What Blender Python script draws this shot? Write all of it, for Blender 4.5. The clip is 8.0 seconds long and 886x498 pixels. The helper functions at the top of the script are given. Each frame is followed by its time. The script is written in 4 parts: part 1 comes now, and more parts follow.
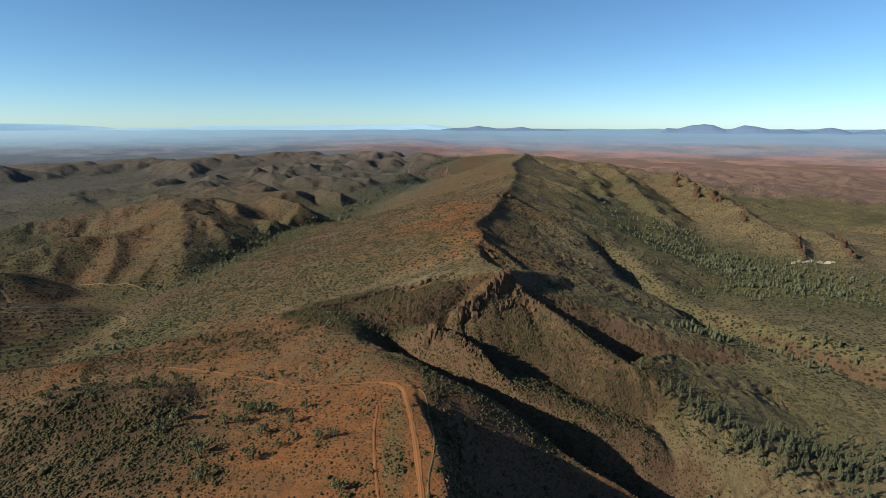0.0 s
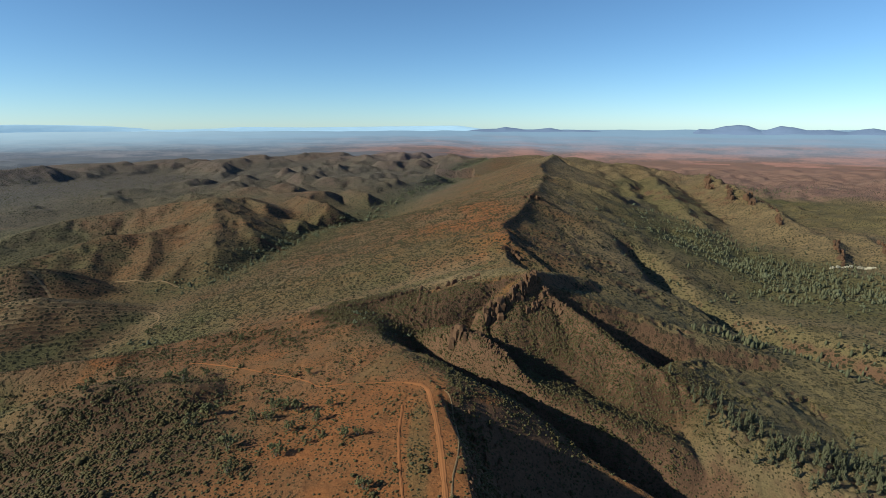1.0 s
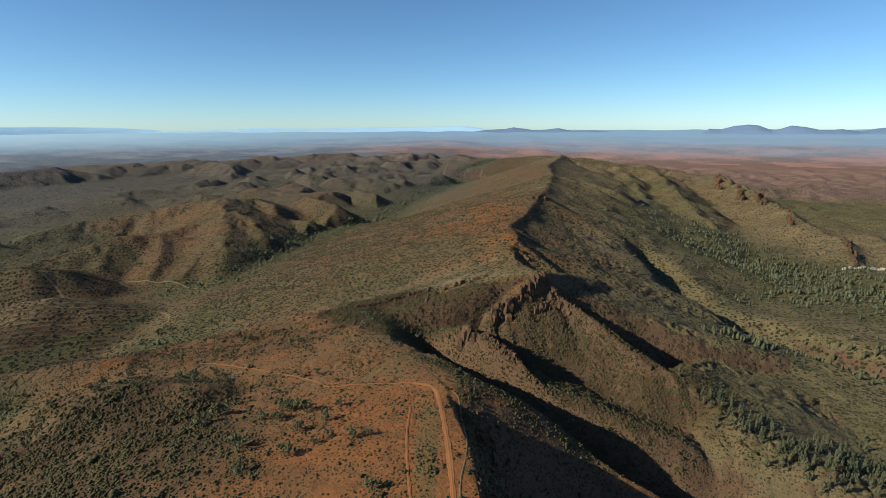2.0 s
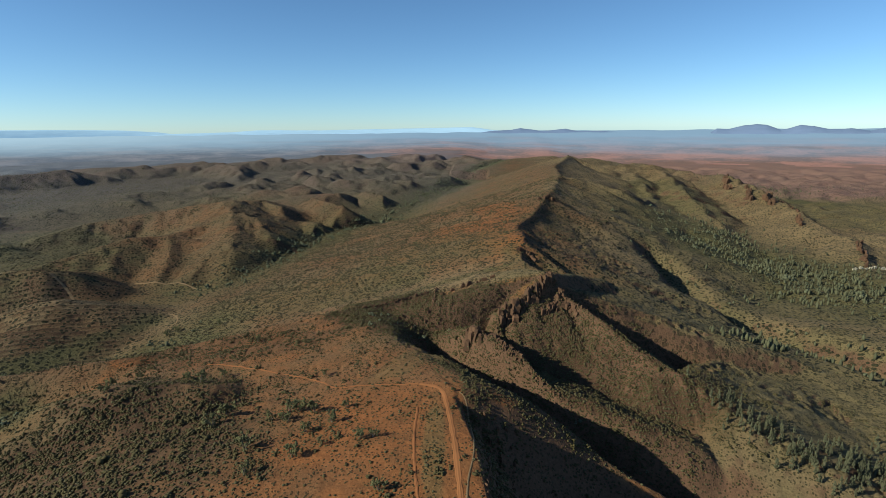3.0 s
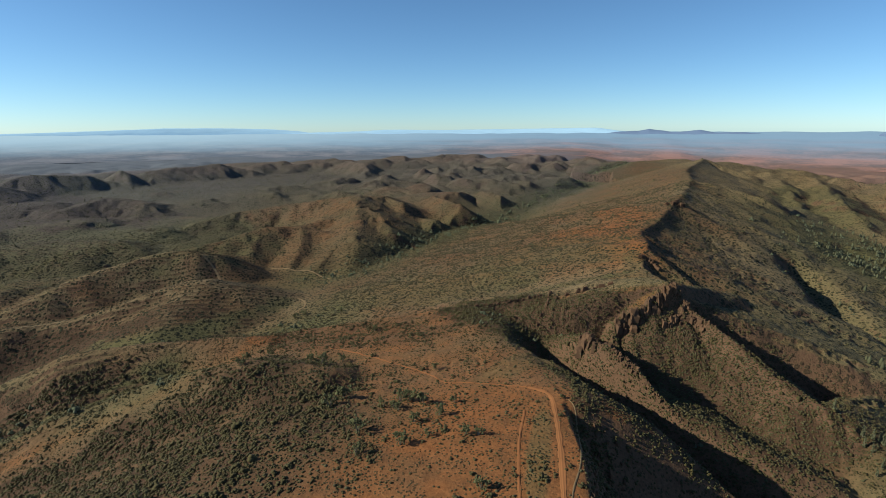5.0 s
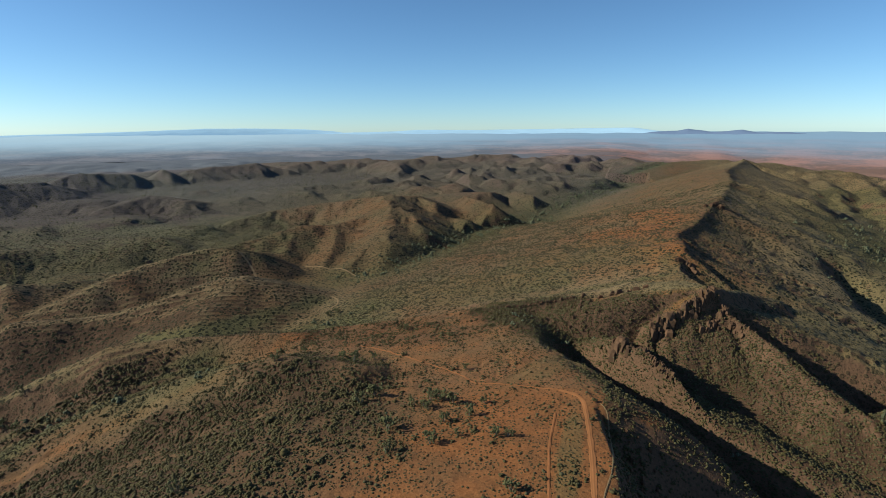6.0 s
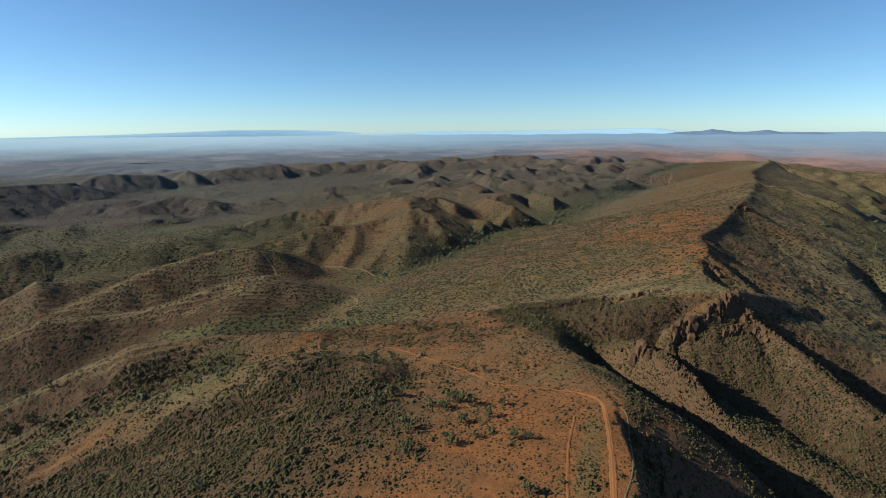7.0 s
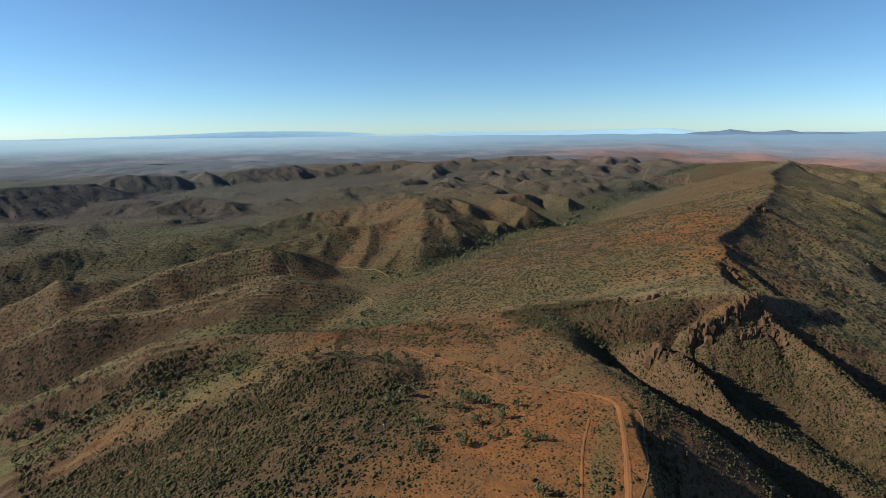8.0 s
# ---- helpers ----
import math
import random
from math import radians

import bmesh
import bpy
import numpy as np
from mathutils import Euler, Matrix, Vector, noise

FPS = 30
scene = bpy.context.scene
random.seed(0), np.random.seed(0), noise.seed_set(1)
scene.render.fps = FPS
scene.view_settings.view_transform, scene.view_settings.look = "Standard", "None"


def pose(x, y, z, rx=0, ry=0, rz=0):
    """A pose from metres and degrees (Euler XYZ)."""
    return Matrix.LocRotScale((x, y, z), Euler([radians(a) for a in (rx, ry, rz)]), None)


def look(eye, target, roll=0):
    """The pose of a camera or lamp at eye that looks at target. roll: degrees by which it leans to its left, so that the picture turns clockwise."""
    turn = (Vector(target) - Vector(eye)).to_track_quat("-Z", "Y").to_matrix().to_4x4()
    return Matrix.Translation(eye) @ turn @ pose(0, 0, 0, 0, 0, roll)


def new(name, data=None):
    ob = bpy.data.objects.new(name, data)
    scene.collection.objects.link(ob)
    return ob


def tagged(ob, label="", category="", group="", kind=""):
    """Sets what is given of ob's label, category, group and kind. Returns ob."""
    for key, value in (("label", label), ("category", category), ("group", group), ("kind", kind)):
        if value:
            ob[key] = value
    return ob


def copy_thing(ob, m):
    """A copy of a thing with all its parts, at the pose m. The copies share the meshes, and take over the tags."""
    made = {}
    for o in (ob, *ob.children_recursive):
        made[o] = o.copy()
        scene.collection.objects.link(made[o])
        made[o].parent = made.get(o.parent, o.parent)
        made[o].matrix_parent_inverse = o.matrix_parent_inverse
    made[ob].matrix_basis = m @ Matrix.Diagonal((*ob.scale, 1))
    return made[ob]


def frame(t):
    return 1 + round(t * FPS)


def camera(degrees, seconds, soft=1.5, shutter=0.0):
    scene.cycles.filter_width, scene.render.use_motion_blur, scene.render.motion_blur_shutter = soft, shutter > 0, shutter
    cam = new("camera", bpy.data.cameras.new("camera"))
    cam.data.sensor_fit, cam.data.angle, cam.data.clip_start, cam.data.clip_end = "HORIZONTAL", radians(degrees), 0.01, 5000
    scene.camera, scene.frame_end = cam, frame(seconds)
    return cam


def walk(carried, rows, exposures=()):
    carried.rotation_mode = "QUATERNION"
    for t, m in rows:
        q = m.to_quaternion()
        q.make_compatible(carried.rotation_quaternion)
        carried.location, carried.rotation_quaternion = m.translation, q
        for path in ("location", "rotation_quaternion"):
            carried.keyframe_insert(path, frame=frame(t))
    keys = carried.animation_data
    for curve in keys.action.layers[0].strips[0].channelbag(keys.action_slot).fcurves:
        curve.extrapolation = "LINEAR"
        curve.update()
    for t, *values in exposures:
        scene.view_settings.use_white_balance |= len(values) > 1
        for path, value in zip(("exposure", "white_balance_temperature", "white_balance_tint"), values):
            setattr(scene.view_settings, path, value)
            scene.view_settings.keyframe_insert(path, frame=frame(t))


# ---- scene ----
# The drone hovers 120 m over a knoll and turns to its left.
cam = camera(78.4, 8.0, soft=0.65)
EYE = 120.0
TURNS = [(0.0, 0.0, -12.9, 0.0), (0.5, 1.75, -12.83, 0.05), (1.0, 2.84, -12.79, 0.07), (1.5, 3.49, -12.76, 0.2),
         (3.0, 4.43, -12.6, 0.56), (3.5, 6.41, -12.53, 0.57), (4.0, 9.26, -12.48, 0.45), (4.5, 13.37, -12.48, 0.34),
         (5.0, 16.82, -12.51, 0.26), (6.5, 21.23, -12.44, 0.38), (7.0, 22.32, -12.38, 0.44), (7.5, 23.34, -12.32, 0.52),
         (8.0, 23.84, -12.29, 0.58)]
walk(cam, [(t, pose(0, 0, EYE, 0, 0, yaw) @ pose(0, 0, 0, pitch) @ pose(0, 0, 0, 0, roll) @ pose(0, 0, 0, 90))
           for t, yaw, pitch, roll in TURNS])

# ---- light: a clear sky and a low sun from the left, a little behind ----
SUN_AZIMUTH, SUN_HEIGHT = 111.0, 28.0   # degrees left of the y axis, degrees above the horizon
world = bpy.data.worlds.new("sky")
scene.world = world
world.use_nodes = True
wn = world.node_tree.nodes
sky = wn.new("ShaderNodeTexSky")
sky.sky_type = "NISHITA"
sky.sun_disc = False
sky.sun_elevation, sky.sun_rotation = radians(SUN_HEIGHT), radians(-SUN_AZIMUTH)
sky.altitude, sky.air_density, sky.dust_density, sky.ozone_density = 1500, 0.8, 0.4, 4.0
wn["Background"].inputs["Strength"].default_value = 0.099
world.node_tree.links.new(sky.outputs["Color"], wn["Background"].inputs["Color"])
lamp = bpy.data.lights.new("sun", "SUN")
lamp.energy, lamp.angle, lamp.color = 5.0, radians(0.55), (1.0, 0.89, 0.72)
sun = new("sun", lamp)
az, el = radians(SUN_AZIMUTH), radians(SUN_HEIGHT)
sun.matrix_world = look((0, 0, 900), (math.sin(az) * math.cos(el), -math.cos(az) * math.cos(el), 900 - math.sin(el)))
scene.view_settings.exposure = 0.32
scene.view_settings.use_white_balance = True
scene.view_settings.white_balance_temperature, scene.view_settings.white_balance_tint = 5900, -3


# ---- noise on arrays ----
def hashed(ix, iy, seed):
    h = (ix.astype(np.int64) * 374761393 + iy.astype(np.int64) * 668265263 + seed * 982451653) & 0xFFFFFFFF
    h = ((h ^ (h >> 13)) * 1274126177) & 0xFFFFFFFF
    return ((h ^ (h >> 16)) & 0xFFFF) / 65535.0


def gnoise(x, y, scale, seed=0):
    """Gradient noise, about -0.7 to 0.7, with features of that many metres."""
    x, y = x / scale, y / scale
    x0, y0 = np.floor(x), np.floor(y)
    fx, fy = x - x0, y - y0
    ux, uy = fx * fx * fx * (fx * (fx * 6 - 15) + 10), fy * fy * fy * (fy * (fy * 6 - 15) + 10)
    total = 0.0
    for dx in (0, 1):
        for dy in (0, 1):
            a = hashed(x0 + dx, y0 + dy, seed) * 2 * np.pi
            g = np.cos(a) * (fx - dx) + np.sin(a) * (fy - dy)
            total = total + g * (ux if dx else 1 - ux) * (uy if dy else 1 - uy)
    return total


def fbm(x, y, scale, octaves=4, seed=0, gain=0.5):
    total, amp = 0.0, 1.0
    for i in range(octaves):
        total = total + amp * gnoise(x, y, scale / 2 ** i, seed + i * 17)
        amp *= gain
    return total


def smooth(a, b, v):
    s = np.clip((v - a) / (b - a), 0, 1)
    return s * s * (3 - 2 * s)


# ---- the lie of the land: ridges, hills and streams ----
RIDGES, HILLS, GULLIES = [], [], []


def ridge(line, west, east, crown, reach=0.0, fall=0.5, spurs=0.3, wave=40.0, brow=(0, 0), wide=10.0, end=0.5):
    """A crest through (x, y, z), falling at these slopes to the left and the right of its run; past reach on the left it falls more steeply.
    Its flanks are cut into side spurs, about a wave apart; a steep brow, so many metres high to the left and the right and so wide, edges the crest; past its ends it falls at the slope end."""
    RIDGES.append((line, west, east, crown, reach, fall, spurs, wave, brow, wide, end))


def hill(x, y, z, radius, slope=0.42):
    """A rounded hill, steeper towards the east."""
    HILLS.append((x, y, z, radius, slope))


def gully(line, depth, width, kind):
    GULLIES.append((line, depth, width, kind))


# the near knoll and the saddle behind it
ridge([(8, -400, -20), (6, -60, 0), (5, 120, 2), (-5, 190, 0), (-16, 240, -4), (-60, 330, -14)], 0.10, 0.95, 12, 130, 0.42, 0.1, 40, (0, 34), 26)
ridge([(-10, 237, -3), (-51, 317, -10), (-96, 393, -16)], 0.13, 0.40, 14, 150, 0.4, 0.05, 30, (0, 0), 12, 1.0)
ridge([(-96, 393, -16), (-56, 416, -12), (3, 445, -2), (45, 422, 6)], 0.30, 0.56, 8, 0, 0.5, 0.08, 30, (0, 3), 12, 1.1)
# the long ridge: gentle dip slope to the west, scarp to the east
ridge([(45, 422, 6), (34, 483, 2), (32, 520, 6), (39, 547, 12), (39, 636, 6), (65, 724, 8), (96, 844, 16)], 0.215, 0.30, 4, 0, 0.5, 0.1, 60, (0, 9), 12, 1.3)
ridge([(96, 844, 16), (118, 958, 14), (151, 1115, 22), (176, 1411, 22), (279, 1836, 26), (325, 1797, 8)], 0.30, 0.33, 7, 0, 0.5, 0.2, 90, (0, 6), 12)
# ledge below the summit
ridge([(12, 383, -12.8), (22, 386, -8.3), (32, 395, -2.5), (42, 404, 2.0), (50, 413, 5.8)], 0.45, 0.5, 1, 0, 0.5, 0.0, 40, (0, 9), 2.5, 1.6)
# scarp spurs
ridge([(48, 419, 5), (58, 407, -5.5), (83, 377, -15.2), (108, 347, -27.2), (124, 328, -33)], 0.30, 0.46, 2, 0, 0.5, 0.06, 60, (22, 9), 12)
ridge([(124, 328, -35), (146, 302, -42), (247, 181, -84)], 0.24, 0.40, 12, 0, 0.5, 0.06, 60, (0, 3), 14, 0.9)
ridge([(-5, 340, -6), (2, 334, -8.1), (16, 321, -11.7), (33, 306, -25.5), (48, 292, -34)], 0.42, 0.6, 2, 0, 0.5, 0.1, 22, (23, 3), 9)
ridge([(33, 306, -25.5), (54, 287, -36.8), (171, 182, -84)], 0.40, 0.55, 3, 0, 0.5, 0.1, 22, (9, 3), 10)
# shoulder that runs east from the corner of the knoll
ridge([(-22, 294, -6), (-4, 268, -9), (13, 248, -15), (34, 247, -23), (52, 244, -31), (89, 231, -45), (150, 200, -72)], 0.60, 0.95, 4, 0, 0.5, 0.1, 24, (6, 4), 8)
ridge([(42, 529, 8), (58, 510, -2), (80, 483, -18), (105, 455, -38), (140, 425, -58)], 0.40, 0.42, 4, 0, 0.5, 0.1, 50, (8, 0), 10)
ridge([(96, 845, 15), (128, 807, 0.2), (166, 762, -20.6), (203, 717, -43.4), (290, 613, -84)], 0.34, 0.36, 3, 0, 0.5, 0.3, 40, (10, 0), 12)
ridge([(39, 636, 6), (56, 616, -1.6), (76, 592, -9.7), (105, 557, -27), (134, 523, -42), (228, 410, -86)], 0.30, 0.36, 5, 0, 0.5, 0.15, 35, (9, 0), 10)
ridge([(164, 1167, 21), (204, 1119, 12.4), (246, 1069, -9.4), (277, 1032, -39.7), (297, 1009, -68.4), (330, 969, -84)], 0.34, 0.36, 4, 0, 0.5, 0.5, 50, (8, 0), 14)
ridge([(220, 1206, 4), (279, 1136, -5.7), (306, 1103, -25.1), (337, 1066, -54.0), (401, 989, -84)], 0.34, 0.36, 5, 0, 0.5, 0.5, 50, (5, 0), 14)
# yellow hill in the east valley
ridge([(180, 848, -32), (215, 791, -50), (269, 768, -60), (280, 711, -72), (297, 632, -84), (317, 556, -95)], 0.4, 0.28, 4, 0, 0.5, 0.25, 50, (2, 0), 10)
# hills on the far side of the scarp
ridge([(429, 1928, -10), (575, 1819, -25), (509, 1433, -46), (481, 1219, -66), (488, 1111, -85)], 0.4, 0.32, 6, 0, 0.5, 0.6, 60, (5, 0), 16)
ridge([(471, 1782, -22), (409, 1346, -50), (369, 1127, -70)], 0.4, 0.32, 6, 0, 0.5, 0.6, 60, (5, 0), 16)
# rocky ridge east of the green valley
ridge([(662, 1907, -32), (772, 1840, -38), (717, 1529, -46), (713, 1413, -54), (703, 1276, -64), (656, 1108, -75)], 0.4, 0.28, 5, 0, 0.5, 0.4, 60, (12, 0), 12)
ridge([(659, 1114, -76), (661, 1013, -80), (595, 867, -92)], 0.55, 0.3, 5, 0, 0.5, 0.4, 50)
ridge([(760, 1095, -88), (726, 974, -86), (674, 864, -94), (627, 747, -100)], 0.5, 0.3, 5, 0, 0.5, 0.4, 50)
# hills west of the creek
ridge([(-763, 861, -57), (-729, 928, -46), (-677, 978, -41), (-626, 1012, -34), (-568, 1034, -26), (-499, 1025, -18), (-466, 1106, -26), (-414, 1084, -38)], 0.36, 0.40, 10, 0, 0.5, 0.12, 45)
ridge([(-499, 1025, -18), (-438, 910, -28), (-399, 818, -38), (-363, 735, -48), (-348, 693, -60), (-328, 643, -71)], 0.36, 0.40, 9, 0, 0.5, 0.12, 45)
ridge([(-494, 1016, -21), (-492, 939, -36), (-492, 888, -42), (-504, 846, -46), (-523, 823, -48)], 0.42, 0.35, 7, 0, 0.5, 0.12, 45)
ridge([(-394, 804, -39), (-396, 769, -46), (-388, 705, -60), (-383, 658, -68)], 0.45, 0.35, 6, 0, 0.5, 0.12, 45)
ridge([(-431, 935, -28), (-373, 874, -37), (-339, 818, -48), (-322, 794, -66)], 0.38, 0.38, 8, 0, 0.5, 0.12, 45)
ridge([(-586, 643, -54), (-566, 687, -49), (-549, 725, -43), (-531, 764, -39), (-494, 794, -41), (-453, 801, -49), (-378, 761, -54)], 0.36, 0.42, 8, 0, 0.5, 0.12, 45)
ridge([(-531, 761, -39), (-519, 717, -52), (-510, 674, -62)], 0.42, 0.38, 7, 0, 0.5, 0.12, 45)
ridge([(-487, 792, -43), (-453, 737, -55), (-433, 667, -70)], 0.42, 0.38, 7, 0, 0.5, 0.12, 45)
ridge([(-452, 799, -49), (-416, 741, -63), (-382, 663, -72)], 0.42, 0.38, 7, 0, 0.5, 0.12, 45)
# knolls whose noses end at the creek
ridge([(-385, 1200, -33), (-300, 1110, -38), (-293, 1039, -67)], 0.62, 0.38, 6, 0, 0.5, 0.12, 45)
ridge([(-298, 1735, -41), (-224, 1635, -36), (-221, 1544, -69)], 0.62, 0.36, 7, 0, 0.5, 0.12, 45)
ridge([(-315, 1415, -44), (-263, 1365, -47), (-251, 1286, -69)], 0.62, 0.36, 7, 0, 0.5, 0.12, 45)
ridge([(-382, 1042, -59), (-323, 1010, -56), (-307, 931, -70)], 0.62, 0.38, 6, 0, 0.5, 0.12, 45)
ridge([(-467, 1094, -26), (-407, 1065, -32), (-394, 1006, -49)], 0.60, 0.38, 7, 0, 0.5, 0.12, 45)
# dark mesas before the west plain
ridge([(-986, 1967, -4), (-856, 1863, -4), (-781, 1677, -45)], 0.60, 0.36, 10, 0, 0.5, 0.35, 60)
ridge([(-1499, 1050, -4), (-1492, 1093, 2), (-1468, 1158, -4), (-1448, 1231, -11), (-1425, 1257, -28)], 0.40, 0.40, 12, 0, 0.5, 0.25, 60)
ridge([(-1465, 1287, -28), (-1443, 1327, -2), (-1429, 1371, -21), (-1416, 1398, -36)], 0.40, 0.40, 12, 0, 0.5, 0.25, 60)
ridge([(-1411, 1417, -11), (-1399, 1485, -4), (-1356, 1551, -5), (-1327, 1641, 2), (-1293, 1680, -13), (-1237, 1697, -25)], 0.40, 0.40, 12, 0, 0.5, 0.25, 60)
ridge([(-1468, 684, 1), (-1441, 784, -1), (-1442, 862, -4), (-1420, 934, -7)], 0.40, 0.40, 12, 0, 0.5, 0.25, 60)
# smooth bedded spurs
ridge([(-500, 590, -44), (-517, 577, -39), (-545, 565, -37), (-562, 541, -40), (-579, 508, -46), (-592, 474, -51), (-605, 443, -60), (-619, 415, -69), (-633, 388, -79)], 0.58, 0.30, 5, 0, 0.5, 0.08, 60)
ridge([(-390, 493, -53), (-419, 484, -44), (-435, 474, -45)], 0.24, 0.34, 8, 0, 0.5, 0.08, 60)
ridge([(-435, 474, -45), (-446, 459, -47), (-461, 438, -51), (-479, 415, -58), (-501, 396, -64), (-521, 380, -70)], 0.60, 0.34, 5, 0, 0.5, 0.08, 60)
ridge([(-430, 476, -46), (-414, 434, -52), (-398, 394, -58), (-384, 362, -64)], 0.24, 0.34, 8, 0, 0.5, 0.08, 60)
ridge([(-523, 386, -70), (-535, 373, -70), (-551, 354, -69), (-579, 333, -67), (-596, 311, -78), (-615, 289, -88), (-636, 268, -98)], 0.68, 0.34, 5, 0, 0.5, 0.08, 60)
ridge([(-685, 469, -71), (-693, 429, -66), (-702, 405, -58), (-717, 381, -73), (-730, 362, -81), (-746, 340, -89)], 0.36, 0.33, 9, 0, 0.5, 0.08, 60)
# shoulders on the west flank of the knoll
ridge([(-232, 326, -30), (-283, 310, -33), (-337, 283, -35), (-360, 266, -37), (-381, 248, -47), (-395, 235, -53), (-410, 222, -62), (-423, 209, -69), (-437, 198, -77), (-454, 184, -85)], 0.50, 0.45, 5, 0, 0.5, 0.12, 45)
ridge([(-142, 253, -12), (-196, 251, -13), (-224, 243, -20), (-251, 232, -27), (-274, 221, -36), (-297, 207, -43), (-312, 195, -50), (-328, 179, -58), (-341, 167, -65), (-356, 155, -72)], 0.28, 0.42, 5, 0, 0.5, 0.12, 45)
ridge([(-1306, 878, -60), (-1135, 884, -50), (-1121, 988, -36), (-1022, 1000, -46)], 0.25, 0.4, 14)
ridge([(-1898, 802, -50), (-1677, 854, -44), (-1501, 906, -46), (-1435, 905, -64)], 0.25, 0.5, 12)
ridge([(-1294, 589, -66), (-1172, 645, -62), (-1070, 656, -74)], 0.3, 0.45, 12)

# rounded hills between the creek and the plain
hill(-370, 1340, -38, 50)
hill(-477, 1422, -35, 45)
hill(-366, 1681, -31, 55)
hill(-542, 1388, -37, 45)
hill(-254, 1580, -44, 40)
hill(-501, 1677, -34, 50)
hill(-594, 1699, -27, 50)
hill(-485, 1940, -19, 55)
hill(-205, 1889, -33, 50)
hill(-130, 1845, -38, 45)
hill(-777, 1568, -32, 40)
hill(-881, 1395, -40, 40)
hill(-65, 2099, -32, 50)
hill(56, 2249, -24, 60)
hill(-911, 2166, -4, 50)
hill(-869, 2259, 1, 60)
hill(-763, 2254, -9, 45)
hill(-723, 2372, 2, 50)
hill(-630, 2316, -13, 50)
hill(-555, 2438, 4, 50)
hill(-477, 2403, -2, 45)
hill(-347, 2496, 3, 50)
hill(-296, 2382, -8, 40)
hill(-226, 2510, 6, 50)
hill(-161, 2375, -15, 40)
hill(-57, 2439, -8, 60)
hill(7, 2400, -14, 50)
hill(114, 2297, -15, 60)
hill(-1279, 1863, -11, 45)
hill(-1270, 1953, -4, 45)
hill(-1186, 1971, -16, 45)
hill(-1139, 2032, -14, 50)
hill(-1130, 2117, -7, 45)
hill(-1056, 2133, -11, 45)
hill(-637, 1949, -23, 50)
hill(-378, 2015, -22, 50)
hill(-307, 2077, -25, 50)
hill(-214, 2139, -19, 50)
hill(-92, 2298, -14, 60, 0.22)
hill(39, 2350, -10, 60, 0.22)
hill(175, 2394, -15, 70, 0.22)
hill(278, 2334, 1, 60, 0.22)
hill(411, 2212, -2, 50, 0.22)
hill(510, 2243, -20, 60, 0.22)
hill(628, 2212, -25, 70, 0.22)
hill(-872, 490, -52, 60, 0.25)
hill(-836, 601, -59, 60, 0.22)
hill(-757, 669, -57, 50, 0.22)
hill(-968, 791, -53, 60, 0.20)
hill(-798, 936, -63, 60, 0.20)
hill(-1038, 660, -53, 60, 0.22)
hill(-789, 794, -60, 50, 0.20)
hill(-1110, 574, -41, 60, 0.25)
hill(-881, 1276, -45, 60, 0.25)
hill(-970, 1144, -52, 60, 0.25)
hill(-1237, 935, -43, 60, 0.25)
hill(-1157, 1176, -44, 60, 0.25)
# stream lines
gully([(-80, 375, -19), (-42, 358, -36), (-14, 318, -50), (14, 292, -60), (48, 270, -72), (94, 250, -84), (150, 215, -94)], 10, 16, "scrub")
gully([(-372, 618, -76), (-318, 646, -74), (-307, 743, -74), (-292, 872, -74), (-249, 1051, -74), (-203, 1346, -74), (-143, 1631, -74), (-49, 1955, -72), (143, 2473, -72)], 2, 22, "creek")
gully([(-258, 451, -52), (-306, 396, -56), (-371, 348, -64), (-445, 299, -84), (-503, 254, -104), (-545, 222, -118)], 6, 16, "creek")
gully([(-252, 247, -34), (-287, 232, -44), (-360, 221, -66), (-415, 190, -92), (-451, 172, -108)], 8, 14, "creek")
gully([(367, 1028, -92), (400, 835, -98), (443, 750, -101), (499, 700, -102), (526, 617, -104)], 4, 60, "creek")
gully([(226, 789, -86), (239, 595, -96), (270, 510, -101), (308, 442, -104), (345, 387, -105)], 6, 22, "scrub")

def along(line, x, y):
    """For points: distance to the line, height of the line there, side (1: left, -1: right), way along it and how far past an end (0 to 1).
    Between two stretches that are about as near, the answers glide from one to the other."""
    got, gone, last = [], 0.0, len(line) - 2
    for i, ((ax, ay, az_), (bx, by, bz)) in enumerate(zip(line, line[1:])):
        ex, ey = bx - ax, by - ay
        n = math.sqrt(ex * ex + ey * ey) + 1e-9
        free = ((x - ax) * ex + (y - ay) * ey) / n
        s = np.clip(free / n, 0, 1)
        dx, dy = x - ax - s * ex, y - ay - s * ey
        d = np.hypot(dx, dy)
        over = (np.maximum(-free, 0) if i == 0 else 0) + (np.maximum(free - n, 0) if i == last else 0)
        far = np.maximum(d, 1e-6)
        got.append((d, az_ + s * (bz - az_), (ex * dy - ey * dx) / n / far, gone + s * n, over / far))
        gone += n
    best = got[0][0]
    for g in got[1:]:
        best = np.minimum(best, g[0])
    parts = [np.exp(-np.minimum((g[0] - best) / (0.07 * best + 0.5), 40)) for g in got]
    whole = sum(parts)
    return (best, *(sum(p * g[k] for p, g in zip(parts, got)) / whole for k in (1, 2, 3, 4)))


def blend_max(a, b, k):
    h = np.clip(0.5 + 0.5 * (a - b) / k, 0, 1)
    return b + (a - b) * h + k * h * (1 - h)


